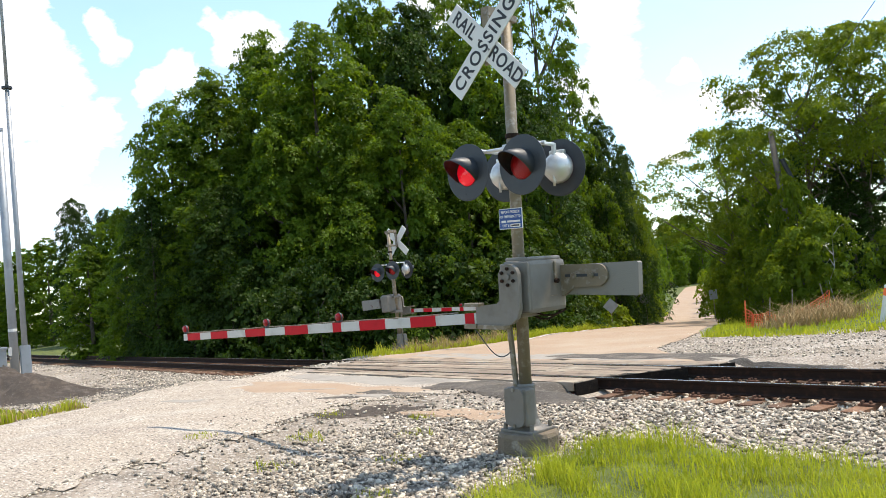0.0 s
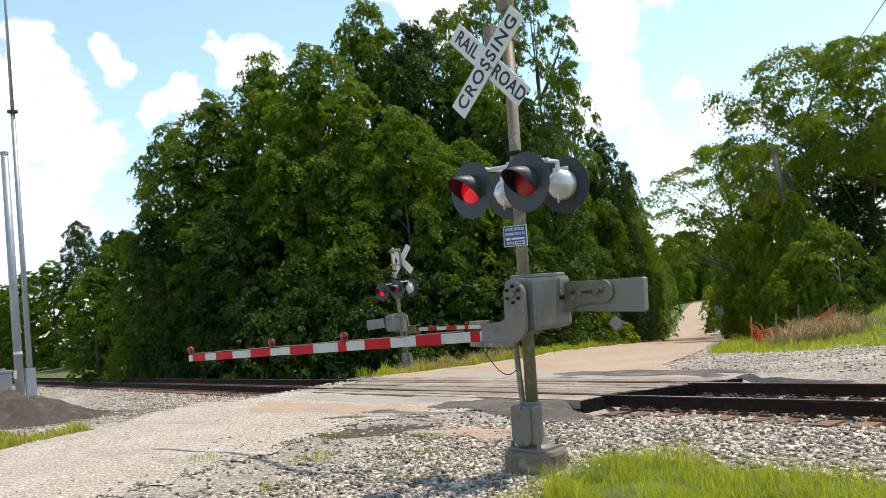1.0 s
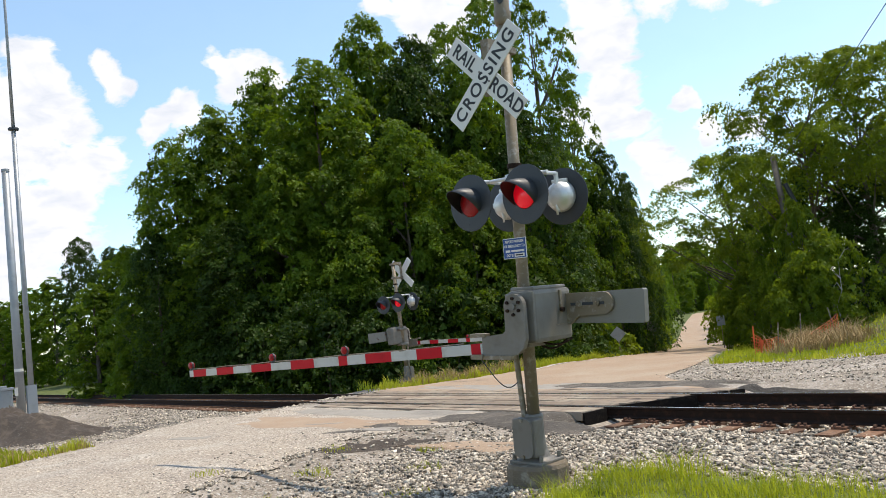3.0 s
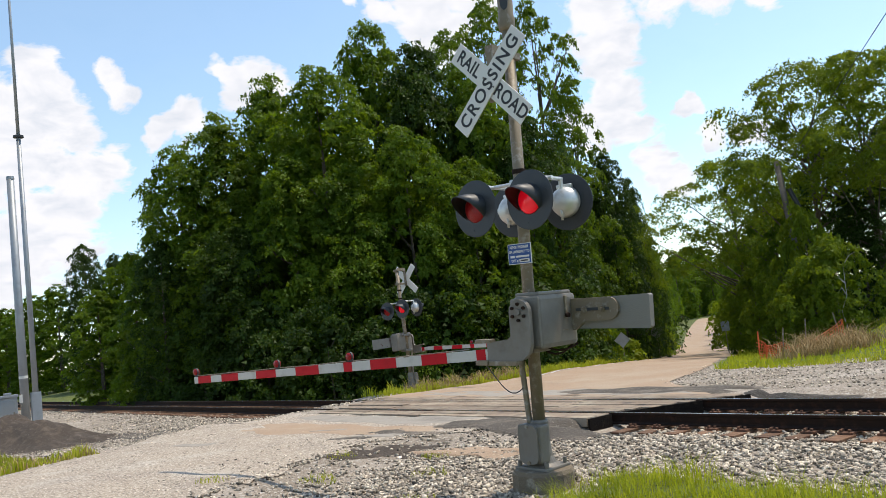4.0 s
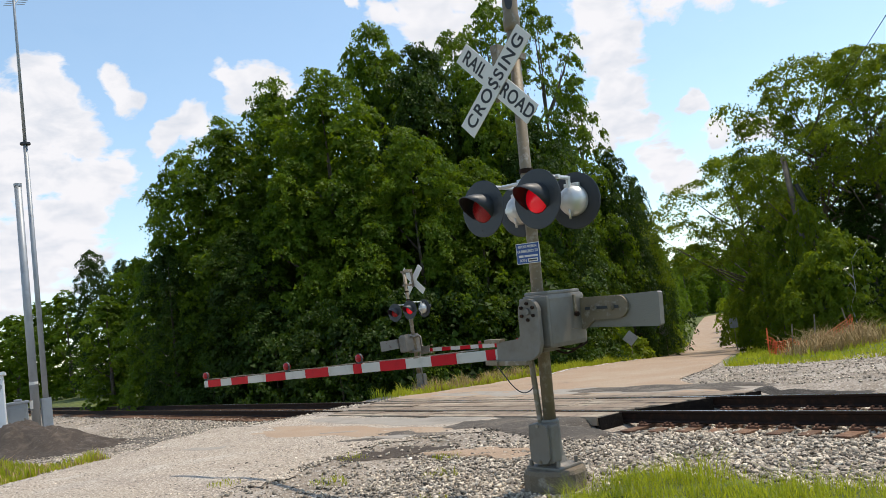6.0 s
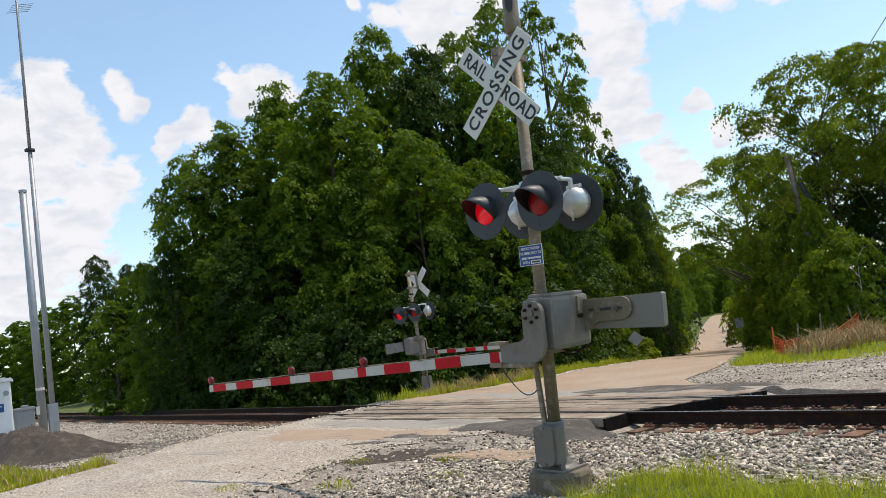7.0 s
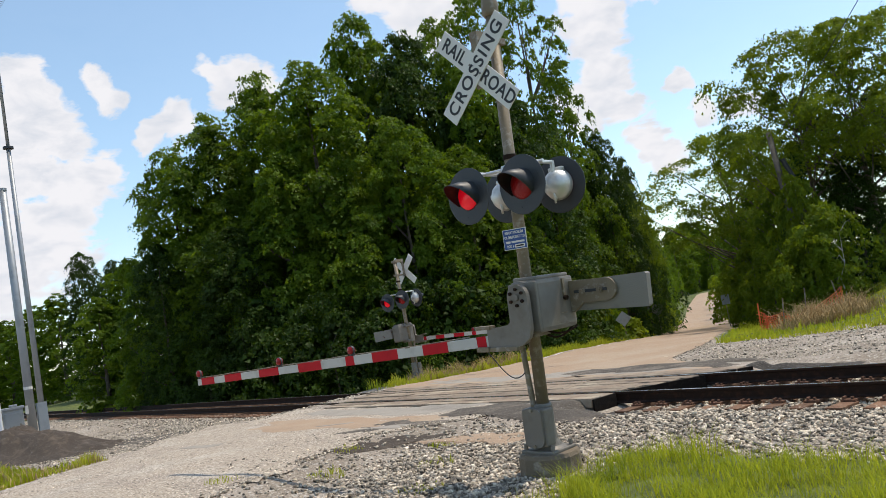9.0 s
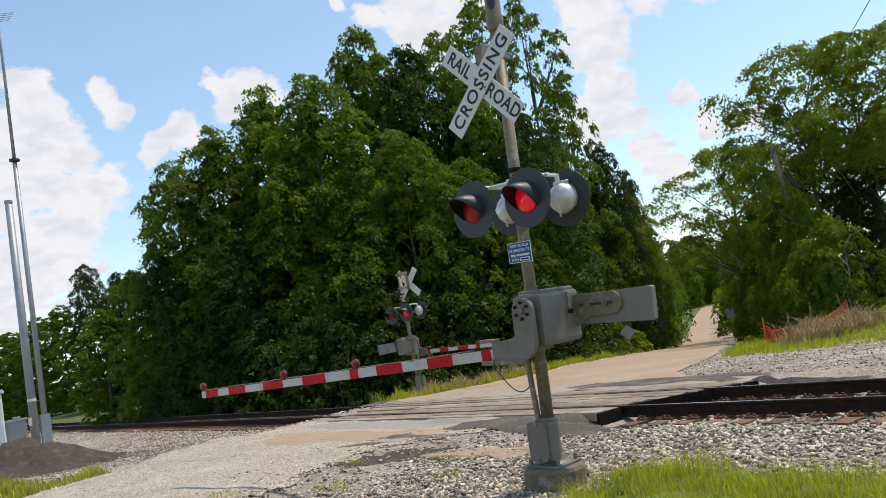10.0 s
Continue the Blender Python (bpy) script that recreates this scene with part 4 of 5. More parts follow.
    for a, b in ((-5.9, -4.9), (-4.9, -3.85), (-3.75, -2.35), (-2.2, -0.3)):
        bm = bmesh.new()
        mid = (a + b) / 2
        tube(bm, (a, 0, 0.068), (mid, 0.006, 0.06), 0.007, n=6)
        tube(bm, (mid, 0.006, 0.06), (b, 0, 0.07), 0.007, n=6)
        box(bm, mid - 0.04, mid + 0.04, -0.025, 0.025, 0.05, 0.07, 0.004)
        part("arm_cable", bm, STEEL, arm, "cable running along the arm")
    # counterweight on the other end
    bm = bmesh.new()
    slab(bm, [(0.32, 1.57), (1.17, 1.552), (1.19, 1.57), (1.2, 1.88), (1.18, 1.895), (0.36, 1.88)], 0.36, 0.44)
    cw = part("counterweight", bm, WEIGHT, mast, "rust-edged grey counterweight plate")
    bm = bmesh.new()
    outline = [(0.05, 1.89), (0.75, 1.885)] + [(0.75 + 0.115 * math.sin(a), 1.77 + 0.115 * math.cos(a)) for a in [math.pi * k / 10 for k in range(1, 10)]] + [(0.75, 1.655), (0.44, 1.64), (0.34, 1.56), (0.05, 1.56)]
    slab(bm, outline, 0.32, 0.355)
    part("counterweight_arm", bm, STEEL, mast, "slotted grey counterweight arm")
    bm = bmesh.new()
    box(bm, 0.36, 0.76, 0.312, 0.321, 1.755, 1.785)
    part("slot", bm, BLACK, cw)
    for x in (0.47, 0.68):
        bm = bmesh.new()
        lathe(bm, ((0.0, 0.05), (0.018, 0.05), (0.018, 0.035), (0.034, 0.035), (0.034, 0.0), (0.0, 0.0)), 10, pose(x, 0.325, 1.77, 90))
        part("bolt", bm, STEEL, cw)
    return mast


def add_notice(mast):
    """Blue emergency notice on the pole; number and mark become bars."""
    bm = bmesh.new()
    box(bm, -0.152, 0.152, -0.004, 0.004, -0.108, 0.108, 0.0015)
    sign = part("notice", bm, WHITE, mast, "blue emergency notice with white lettering", pose(0.005, -0.105, 2.4))
    bm = bmesh.new()
    box(bm, -0.145, 0.145, -0.0058, -0.004, -0.101, 0.101)
    part("notice_field", bm, BLUE, sign, "blue enamelled field")
    for text, z in (("REPORT PROBLEM", 0.07), ("OR EMERGENCY TO", 0.022)):
        sub("lettering", lettering(text, 0.039, WHITE, 0.76, 0.0006), sign, pose(0, -0.0068, z), "white capital lettering")
    bm = bmesh.new()
    box(bm, -0.12, -0.06, -0.0072, -0.0058, -0.04, -0.016)
    box(bm, -0.045, 0.125, -0.0072, -0.0058, -0.038, -0.018)
    part("bar", bm, WHITE, sign)
    sub("lettering", lettering("DOT #", 0.039, WHITE, 0.76, 0.0006), sign, pose(-0.065, -0.0068, -0.073), "white capital lettering")
    bm = bmesh.new()
    box(bm, -0.005, 0.125, -0.0072, -0.0058, -0.09, -0.055)
    part("bar", bm, WHITE, sign)
    bm = bmesh.new()
    box(bm, 0.01, 0.11, -0.0086, -0.0072, -0.08, -0.065)
    part("bar", bm, INK, sign)


near_signal = build_signal(pose(*polar(138.0, 8.65), 0.0, rz=10.5), 3.5, 2.915, 4.186, 4.82, True, "grey steel railroad crossing signal, gate lowered over the road")
add_notice(near_signal)
bm = bmesh.new()
for k in range(10):
    t0, t1 = k / 10, (k + 1) / 10
    w = lambda t: (-0.42 + 0.32 * t, -0.3 + 0.2 * t, 1.27 - 0.2 * t - 0.26 * math.sin(math.pi * t * 0.9) * (0.4 + 0.5 * t))
    tube(bm, w(t0), w(t1), 0.006, n=6)
part("hanging_wire", bm, BLACK, near_signal, "loose black wire hanging under the gate bracket")
bm = bmesh.new()
for x0, dip in ((0.02, 0.1), (0.08, 0.06)):
    sag = lambda t: (x0 + 0.24 * t, 0.1 + 0.26 * t, 1.42 - 4 * dip * t * (1 - t))
    for k in range(10):
        tube(bm, sag(k / 10), sag((k + 1) / 10), 0.011, n=6)
part("cable_loop", bm, RAIL_SIDE, near_signal, "dark flexible cables looping under the case")
far_signal = build_signal(pose(*polar(146.4, 27.0), -0.2, rz=190.5), 1.5, 2.76, 3.75, 4.1, False, "grey steel crossing signal across the track, seen from behind", -1)


# ---- what flashes ----
SWITCH = ((0.0, -1), (0.28, 1), (0.9, -1), (1.42, 1), (1.93, -1), (2.5, 1), (3.05, -1), (3.6, 1), (4.1, -1), (4.7, 1), (5.1, -1), (5.75, 1), (6.35, -1), (7.3, 1), (8.55, -1), (9.45, 1), (10.0, 1))


def motions():
    """The lit lenses come forward in turn, left and right, behind each hood."""
    lit, dark = pose(0, -0.004, 0), pose(0, 0.03, 0)
    for glow, side in FLASHERS:
        # lamps seen from this side and from the back blink in the same rhythm
        rows = []
        for (t, s), (t2, s2) in zip(SWITCH, SWITCH[1:]):
            m = lit if s == side else dark
            rows += [(t, m), (t2 - 0.034, m)]
        rows.append((10.0, lit if SWITCH[-1][1] == side else dark))
        walk(glow, rows)


# ---- crossing surface ----
def build_planks():
    rnd = random.Random(12)
    rows = ((9.66, 9.9), (9.92, 10.22), (10.4, 10.64), (10.66, 10.91), (10.93, 11.18), (11.2, 11.45), (11.47, 11.7), (11.89, 12.14), (12.16, 12.43))
    crossing = thing("crossing_deck", pose(0, 0, 0), "weathered timber planks laid between and beside the rails", "crossing deck", kind="structure")
    meshes = {}
    for y0, y1 in rows:
        s = (y0 - 9.66) / 2.8
        left, right = -19.0 - 1.2 * s + rnd.uniform(-0.2, 0.2), float(deck_end((y0 + y1) / 2)) + rnd.uniform(-0.03, 0.03)
        cuts = [left] + sorted(left + (right - left) * v + rnd.uniform(-0.5, 0.5) for v in (0.27, 0.52, 0.77)) + [right]
        for a, b in zip(cuts, cuts[1:]):
            key = (round(b - a, 1), round(y1 - y0, 2))
            if key not in meshes:
                bm = bmesh.new()
                box(bm, -key[0] / 2 + 0.01, key[0] / 2 - 0.01, -key[1] / 2, key[1] / 2, -0.15, 0.0, 0.012)
                meshes[key] = finish("plank", bm, PLANK)
            o = new("plank", meshes[key])
            o.parent = crossing
            o.matrix_basis = pose((a + b) / 2, (y0 + y1) / 2, 0.004 + rnd.uniform(-0.014, 0.008), rnd.uniform(-0.8, 0.8), rnd.uniform(-0.12, 0.12), rnd.uniform(-0.15, 0.15))


    # dark end boards close the planks over the track bed; their black paints the shaded gap
    for y0, y1 in ((9.66, 10.2), (10.4, 11.7), (11.89, 12.43)):
        a, b = Vector((float(deck_end(y0)) + 0.06, y0, 0)), Vector((float(deck_end(y1)) + 0.06, y1, 0))
        bm = bmesh.new()
        box(bm, 0, (b - a).length, -0.02, 0.02, -0.24, -0.012, 0.004)
        part("end_board", bm, SHADED_CREOSOTE, crossing, "creosoted end board, blackened like the shaded gap", pose(*a, rz=math.degrees(math.atan2(b.y - a.y, b.x - a.x))))


def patch(name, centre, rx, ry, turn, mats, lift, label, seed, heap=0.0, rings=14, rag=0.12):
    """A ragged patch of surfacing that follows the ground, or a heap of it."""
    rng = np.random.default_rng(seed)
    n = 64
    a = np.linspace(0, 2 * np.pi, n, endpoint=False)
    edge = 1 + rag * np.sin(a * 3 + rng.uniform(0, 6)) + rag * 0.6 * np.sin(a * 7 + rng.uniform(0, 6)) + rag * 0.35 * rng.normal(size=n)
    # squarish outline
    sq = 1 / np.maximum(np.abs(np.cos(a)), np.abs(np.sin(a))) ** 0.75
    c, s = math.cos(radians(turn)), math.sin(radians(turn))
    vs = []
    for k in range(rings + 1):
        q = k / rings
        px, py = rx * edge * sq * q * np.cos(a), ry * edge * sq * q * np.sin(a)
        X, Y = centre[0] + px * c - py * s, centre[1] + px * s + py * c
        lump = heap * (1 - ease(q, 0.15, 1.0)) * (1 + 0.2 * np.sin(X * 2.3) * np.cos(Y * 3.1)) + 0.12 * heap * rng.normal(size=n) * 0.3
        Z = height(X, Y) + near_noise(X, Y) + lift * (1 - ease(q, 0.85, 1.0) * 1.2) + lump * (q < 0.995)
        vs.append(np.stack([X, Y, Z], 1))
    v = np.concatenate(vs)
    i = np.arange(rings)[:, None] * n + np.arange(n)[None]
    j = np.arange(rings)[:, None] * n + (np.arange(n)[None] + 1) % n
    f = np.stack([i, i + n, j + n, j], -1).reshape(-1, 4)
    mesh = mesh_from(name, v, f, mats)
    mesh.polygons.foreach_set("use_smooth", np.ones(len(f), bool))
    return tagged(new(name, mesh), label, name.replace("_", " "), kind="structure")


build_planks()
GREY_PATCH = material("smooth_grey_patch", (0.3, 0.265, 0.22), 0.85, spots=(((0.2, 0.175, 0.145), 0.9, 0.5, 0.7), ((0.38, 0.34, 0.29), 30.0, 0.55, 0.7)), bump=0.3, bump_scale=60, coord="World")
patch("road_patch", (-14.4, 7.5), 3.1, 0.85, 6, TAN_ASPHALT, 0.016, "tan chip-seal patch before the crossing", 3)
patch("road_patch", (-15.4, 9.05), 3.3, 0.5, 2, GREY_PATCH, 0.02, "smooth grey asphalt patch along the planks", 4)
patch("road_patch", (-11.7, 6.95), 0.55, 0.16, 14, GREY_PATCH, 0.024, "small pale patch in the tan surfacing", 5)
patch("road_patch", (-13.95, 7.3), 0.5, 0.14, 12, GREY_PATCH, 0.024, "small pale patch in the tan surfacing", 6)
patch("road_patch", (-15.6, 5.3), 0.6, 0.18, 20, GREY_PATCH, 0.018, "small pale patch in the worn road", 16)
patch("asphalt_apron", (-10.6, 8.95), 1.6, 0.7, 0, DIRT_ASPHALT, 0.03, "dark crumbled asphalt apron beside the planks", 7, 0.05)
patch("asphalt_apron", (-9.2, 8.75), 1.1, 0.62, -20, DIRT_ASPHALT, 0.03, "dark crumbled asphalt spilling onto the ballast", 8, 0.1)
patch("asphalt_apron", (-14.2, 13.3), 5.4, 0.75, 0, GREY_PATCH, 0.024, "grey asphalt strip past the track", 9)
patch("asphalt_apron", (-11.4, 13.4), 2.4, 0.7, 3, DIRT_ASPHALT, 0.034, "dark asphalt strip past the track", 13, 0.02)
# two black patches paint the deep shade where the planks end
patch("asphalt_apron", (-8.85, 11.0), 0.5, 0.62, 0, FRESH_ASPHALT, 0.02, "black patch painting the shadowed hollow of the track bed by the planks", 24, rag=0.2)
patch("asphalt_apron", (-9.1, 9.9), 0.5, 0.3, 0, FRESH_ASPHALT, 0.02, "black patch painting the shadowed hollow of the track bed by the planks", 25, rag=0.2)
patch("dirt_patch", (-9.1, 7.0), 0.75, 0.3, 10, TAN_ASPHALT, 0.03, "tan crumbled surfacing among the stones", 26, rag=0.3)
patch("asphalt_heap", (-7.75, 12.95), 1.0, 0.3, 0, FRESH_ASPHALT, 0.02, "low heap of black asphalt beside the rail", 10, 0.15)
patch("dirt_patch", (-21.6, 6.2), 2.6, 0.7, 20, DIRT_ASPHALT, 0.012, "dark dirt patch in the gravel beside the road", 21, rag=0.3)
patch("dirt_patch", (-11.7, 7.3), 0.9, 0.5, 30, DIRT_ASPHALT, 0.016, "dark crumbling edge of the road", 22, rag=0.3)
patch("dirt_patch", (-10.4, 6.3), 0.9, 0.35, 60, EARTH, 0.01, "dark damp earth among the stones", 23, rag=0.35)
patch("soil_heap", (-26.2, 3.5), 4.2, 1.6, 12, EARTH, 0.02, "dark soil heap beside the equipment cabinets", 11, 0.75, rag=0.1)


# ---- loose stone ----
def stones(name, seed, count, place, low, high, label, mats=None, flat=0.7):
    """Broken stone: many small irregular blocks lying on the ground."""
    rng = np.random.default_rng(seed)
    cube = np.array([(-1, -1, -1), (1, -1, -1), (1, 1, -1), (-1, 1, -1), (-1, -1, 1), (1, -1, 1), (1, 1, 1), (-1, 1, 1)]) * 0.62
    quad = np.array([(0, 3, 2, 1), (4, 5, 6, 7), (0, 1, 5, 4), (1, 2, 6, 5), (2, 3, 7, 6), (3, 0, 4, 7)])
    x, y = place(rng, count)
    n = len(x)
    r = rng.uniform(0, 1, n) ** 1.6 * (high - low) + low
    shape = rng.uniform(0.62, 1.25, (n, 3)) * np.array([1.15, 0.95, flat])
    v = (cube[None] + rng.uniform(-0.42, 0.42, (n, 8, 3))) * shape[:, None]
    a, b = rng.uniform(0, 6.28, n), rng.uniform(-0.6, 0.6, n)
    cb, sb, ca, sa = np.cos(b), np.sin(b), np.cos(a), np.sin(a)
    vx, vz = v[..., 0] * cb[:, None] + v[..., 2] * sb[:, None], -v[..., 0] * sb[:, None] + v[..., 2] * cb[:, None]
    v = np.stack([vx * ca[:, None] - v[..., 1] * sa[:, None], vx * sa[:, None] + v[..., 1] * ca[:, None], vz], -1) * r[:, None, None]
    v += np.stack([x, y, height(x, y) + near_noise(x, y) + r * rng.uniform(-0.1, 0.55, n)], 1)[:, None]
    f = (quad[None] + 8 * np.arange(n)[:, None, None]).reshape(-1, 4)
    mesh = mesh_from(name, v.reshape(-1, 3), f, mats or STONE)
    return tagged(new(name, mesh), label, "stones", kind="stuff")


def edges_at(y):
    return np.interp(y, [p[1] for p in ROAD_L], [p[0] for p in ROAD_L]), np.interp(y, [p[1] for p in ROAD_R], [p[0] for p in ROAD_R])


def near_shoulder(rng, n):
    y = rng.uniform(2.5, 9.9, n)
    x = rng.uniform(-12.5, -0.5, n)
    _, right = edges_at(y)
    keep = (x > right - 0.9 * rng.uniform(0, 1, n) ** 2) & (turf_share(x, y) < rng.uniform(0.05, 0.9, n)) & (np.hypot(x + 6.43, y - 5.79) > 0.38)
    keep &= ~((x < -8.2) & (y > 8.1) & (rng.uniform(0, 1, n) < 0.93)) & (rng.uniform(0, 1, n) < 0.12 + 0.88 * ease(x - right, 0.5, 2.3))
    keep &= np.hypot(x, y) > 4.0
    return x[keep], y[keep]


def track_east(rng, n):
    x, y = rng.uniform(-9.4, -1.5, n), rng.uniform(9.4, 13.0, n)
    rail = np.minimum(np.abs(y - TRACK_Y - GAUGE_HALF), np.abs(y - TRACK_Y + GAUGE_HALF))
    tie = np.abs((x - 6) / 0.5 - np.round((x - 6) / 0.5)) * 0.5 < 0.1
    keep = (x > deck_end(y) + 0.75) & (rail > 0.09) & ~(tie & (np.abs(y - TRACK_Y) < 1.25) & (rng.uniform(0, 1, n) < 0.5))
    return x[keep], y[keep]


def track_west(rng, n):
    x, y = -19.6 - 36 * rng.uniform(0, 1, n) ** 1.4, rng.uniform(6.2, 12.6, n)
    rail = np.minimum(np.abs(y - TRACK_Y - GAUGE_HALF), np.abs(y - TRACK_Y + GAUGE_HALF))
    left, _ = edges_at(y)
    keep = (rail > 0.1) & (x < left + 0.1) & (y > 8.9 - 2.7 * rng.uniform(0, 1, n) ** 2)
    return x[keep], y[keep]


def east_lot(rng, n):
    y = 12.6 + 9.0 * rng.uniform(0, 1, n) ** 1.2
    x = rng.uniform(-17, 1, n)
    _, right = edges_at(y)
    keep = (x > right - 0.3) & (turf_share(x, y) < 0.6) & ~((x < -6.4) & (y < 13.8))
    return x[keep], y[keep]


def road_grit(rng, n):
    y = rng.uniform(1.0, 9.4, n)
    left, right = edges_at(y)
    u = rng.uniform(0, 1, n)
    side = rng.uniform(0, 1, n) < 0.7
    x = np.where(side, right - 2.0 * u ** 2.4, left + 2.5 * u ** 2.2)
    return x, y


def south_lot(rng, n):
    y = rng.uniform(2.6, 9.2, n)
    left, _ = edges_at(y)
    x = left - 9 * rng.uniform(0, 1, n) ** 1.5
    keep = turf_share(x, y) < 0.5
    return x[keep], y[keep]


stones("ballast", 41, 62000, near_shoulder, 0.009, 0.04, "grey and white broken stone ballast on the shoulder")
stones("ballast", 42, 16000, track_east, 0.02, 0.05, "grey and white broken stone ballast between the ties")
stones("ballast", 43, 12000, track_west, 0.02, 0.05, "pale broken stone ballast along the track")
def crumbs(rng, n):
    x, y = rng.normal(-9.4, 0.9, n), rng.normal(8.75, 0.3, n)
    return x, y


stones("asphalt_crumbs", 47, 1800, crumbs, 0.008, 0.03, "dark loose asphalt crumbs round the planks' end", FRESH_ASPHALT)
stones("gravel", 44, 11000, east_lot, 0.011, 0.034, "pale crushed stone lot past the track")
stones("gravel", 45, 6000, road_grit, 0.008, 0.024, "loose grit on the road's edges")
stones("gravel", 46, 9000, south_lot, 0.01, 0.035, "loose pale gravel beside the road")


# ---- grass ----
def grass(name, seed, count, place, low, high, label, mats=GRASS, wide=0.006, lean=0.45):
    """Blades of grass, each bent once."""
    rng = np.random.default_rng(seed)
    x, y = place(rng, count)
    n = len(x)
    tuft = 0.45 + 0.8 * (0.5 + 0.5 * np.sin(x * 4.3 + 2 * np.sin(y * 3.7))) * (0.5 + 0.5 * np.cos(y * 5.1 + np.sin(x * 2.9)))
    h = rng.uniform(low, high, n) * tuft
    a, b = rng.uniform(0, 6.28, n), rng.uniform(0, 6.28, n)
    z = height(x, y) + near_noise(x, y) - 0.01
    base = np.stack([x, y, z], 1)
    side = np.stack([np.cos(a), np.sin(a), np.zeros(n)], 1) * (wide * rng.uniform(0.6, 1.4, n))[:, None]
    bend = np.stack([np.cos(b), np.sin(b), np.zeros(n)], 1) * (h * lean * rng.uniform(0.2, 1.3, n))[:, None]
    up = np.array([0, 0, 1.0])
    mid = base + bend * 0.3 + up * (h * 0.6)[:, None]
    tip = base + bend + up * (h * (1 - 0.25 * rng.uniform(0, 1, n)))[:, None]
    v = np.stack([base - side, base + side, mid + side * 0.75, mid - side * 0.75, tip], 1).reshape(-1, 3)
    k = 5 * np.arange(n)[:, None]
    f = np.concatenate([k + np.array([[0, 1, 2]]), k + np.array([[0, 2, 3]]), k + np.array([[3, 2, 4]])])
    return tagged(new(name, mesh_from(name, v, f, mats)), label, "grass", kind="stuff")


def verge(rng, n):
    x, y = rng.uniform(-7.0, 0.5, n), rng.uniform(3.6, 7.7, n)
    keep = (turf_share(x, y) > rng.uniform(0.25, 0.95, n)) & (rng.uniform(0, 1, n) < 0.15 + 0.85 * np.sin(x * 2.3 + 2 * np.sin(y * 2.6)) ** 2)
    return x[keep], y[keep]


def weeds(rng, n):
    x, y = rng.uniform(-11, -5.5, n), rng.uniform(3.2, 6.8, n)
    spot = (np.sin(x * 2.9 + 1.0) * np.cos(y * 3.3) > 0.72) & (np.hypot(x + 6.43, y - 5.79) > 0.42)
    return x[spot], y[spot]


def west_verge(rng, n):
    y = rng.uniform(13.4, 34, n)
    left, _ = edges_at(y)
    return left - 0.1 - 2.6 * rng.uniform(0, 1, n) ** 1.5, y


def east_verge(rng, n):
    y = 19.6 + 16 * rng.uniform(0, 1, n) ** 1.3
    _, right = edges_at(y)
    x = right + 0.4 + 16 * rng.uniform(0, 1, n)
    return x, y


def far_verge(rng, n):
    """Both sides of the road where it dips and climbs."""
    y = 34 + 80 * rng.uniform(0, 1, n) ** 1.2
    left, right = edges_at(y)
    out = 0.1 + 3.5 * rng.uniform(0, 1, n)
    return np.where(rng.uniform(0, 1, n) < 0.5, left - out, right + out), y


def heap_grass(rng, n):
    x, y = rng.uniform(-23.0, -17.0, n), rng.uniform(1.4, 3.9, n)
    keep = y < 3.8 + (x + 17.5) * 0.25
    return x[keep], y[keep]


def dry_bank(rng, n):
    az, d = np.radians(rng.normal(118.8, 1.2, n)), rng.uniform(26.5, 30.5, n)
    return d * np.cos(az), d * np.sin(az)


def dry_west(rng, n):
    y = rng.uniform(14.5, 20.5, n)
    left, _ = edges_at(y)
    return left - 0.2 - 1.6 * rng.uniform(0, 1, n), y


grass("long_grass", 51, 60000, verge, 0.03, 0.4, "bright green long grass on the near verge", wide=0.0036, lean=0.7)
grass("weeds", 52, 9000, weeds, 0.04, 0.13, "small tufts of grass among the stones")
grass("verge_grass", 53, 10000, west_verge, 0.15, 0.45, "green grass verge past the track", wide=0.014)
grass("verge_grass", 54, 20000, east_verge, 0.06, 0.26, "green grass bank beside the stone lot", wide=0.016)
grass("verge_grass", 59, 12000, far_verge, 0.15, 0.4, "sunlit green verge along the dipping road", wide=0.035)
grass("heap_grass", 55, 6500, heap_grass, 0.1, 0.3, "yellow-green grass beside the soil heap", wide=0.012)
grass("dry_weeds", 56, 7000, dry_bank, 0.2, 0.85, "dry brown weeds on the bank by the fence", DRY, 0.012, 0.9)
grass("dry_weeds", 58, 2500, heap_grass, 0.1, 0.32, "dry straw-coloured grass beside the soil heap", DRY, 0.01, 0.6)
grass("dry_weeds", 57, 3500, dry_west, 0.2, 0.55, "dry straw-coloured grass by the far signal", DRY, 0.01, 0.6)


# ---- poles, cabinets and signs ----
PALE_STEEL = material("pale_galvanised_pole", (0.3, 0.32, 0.34), 0.5, 0.4, spots=(((0.22, 0.235, 0.25), 2.0, 0.5, 0.72),), bump=0.05)
CABINET = material("grey_cabinet_paint", (0.3, 0.31, 0.31), 0.5, 0.1, spots=(((0.22, 0.22, 0.21), 2.0, 0.5, 0.72),), bump=0.04)
SHED = material("white_enamel_panel", (0.72, 0.73, 0.74), 0.45, spots=(((0.6, 0.6, 0.59), 1.5, 0.5, 0.75),), bump=0.04)
ORANGE = material("orange_plastic_net", (0.75, 0.13, 0.03), 0.6, island=0.2)
WOOD = material("grey_weathered_wood", (0.1, 0.085, 0.07), 0.9, spots=(((0.16, 0.14, 0.115), 5.0, 0.5, 0.7),), bump=0.6, bump_scale=30)


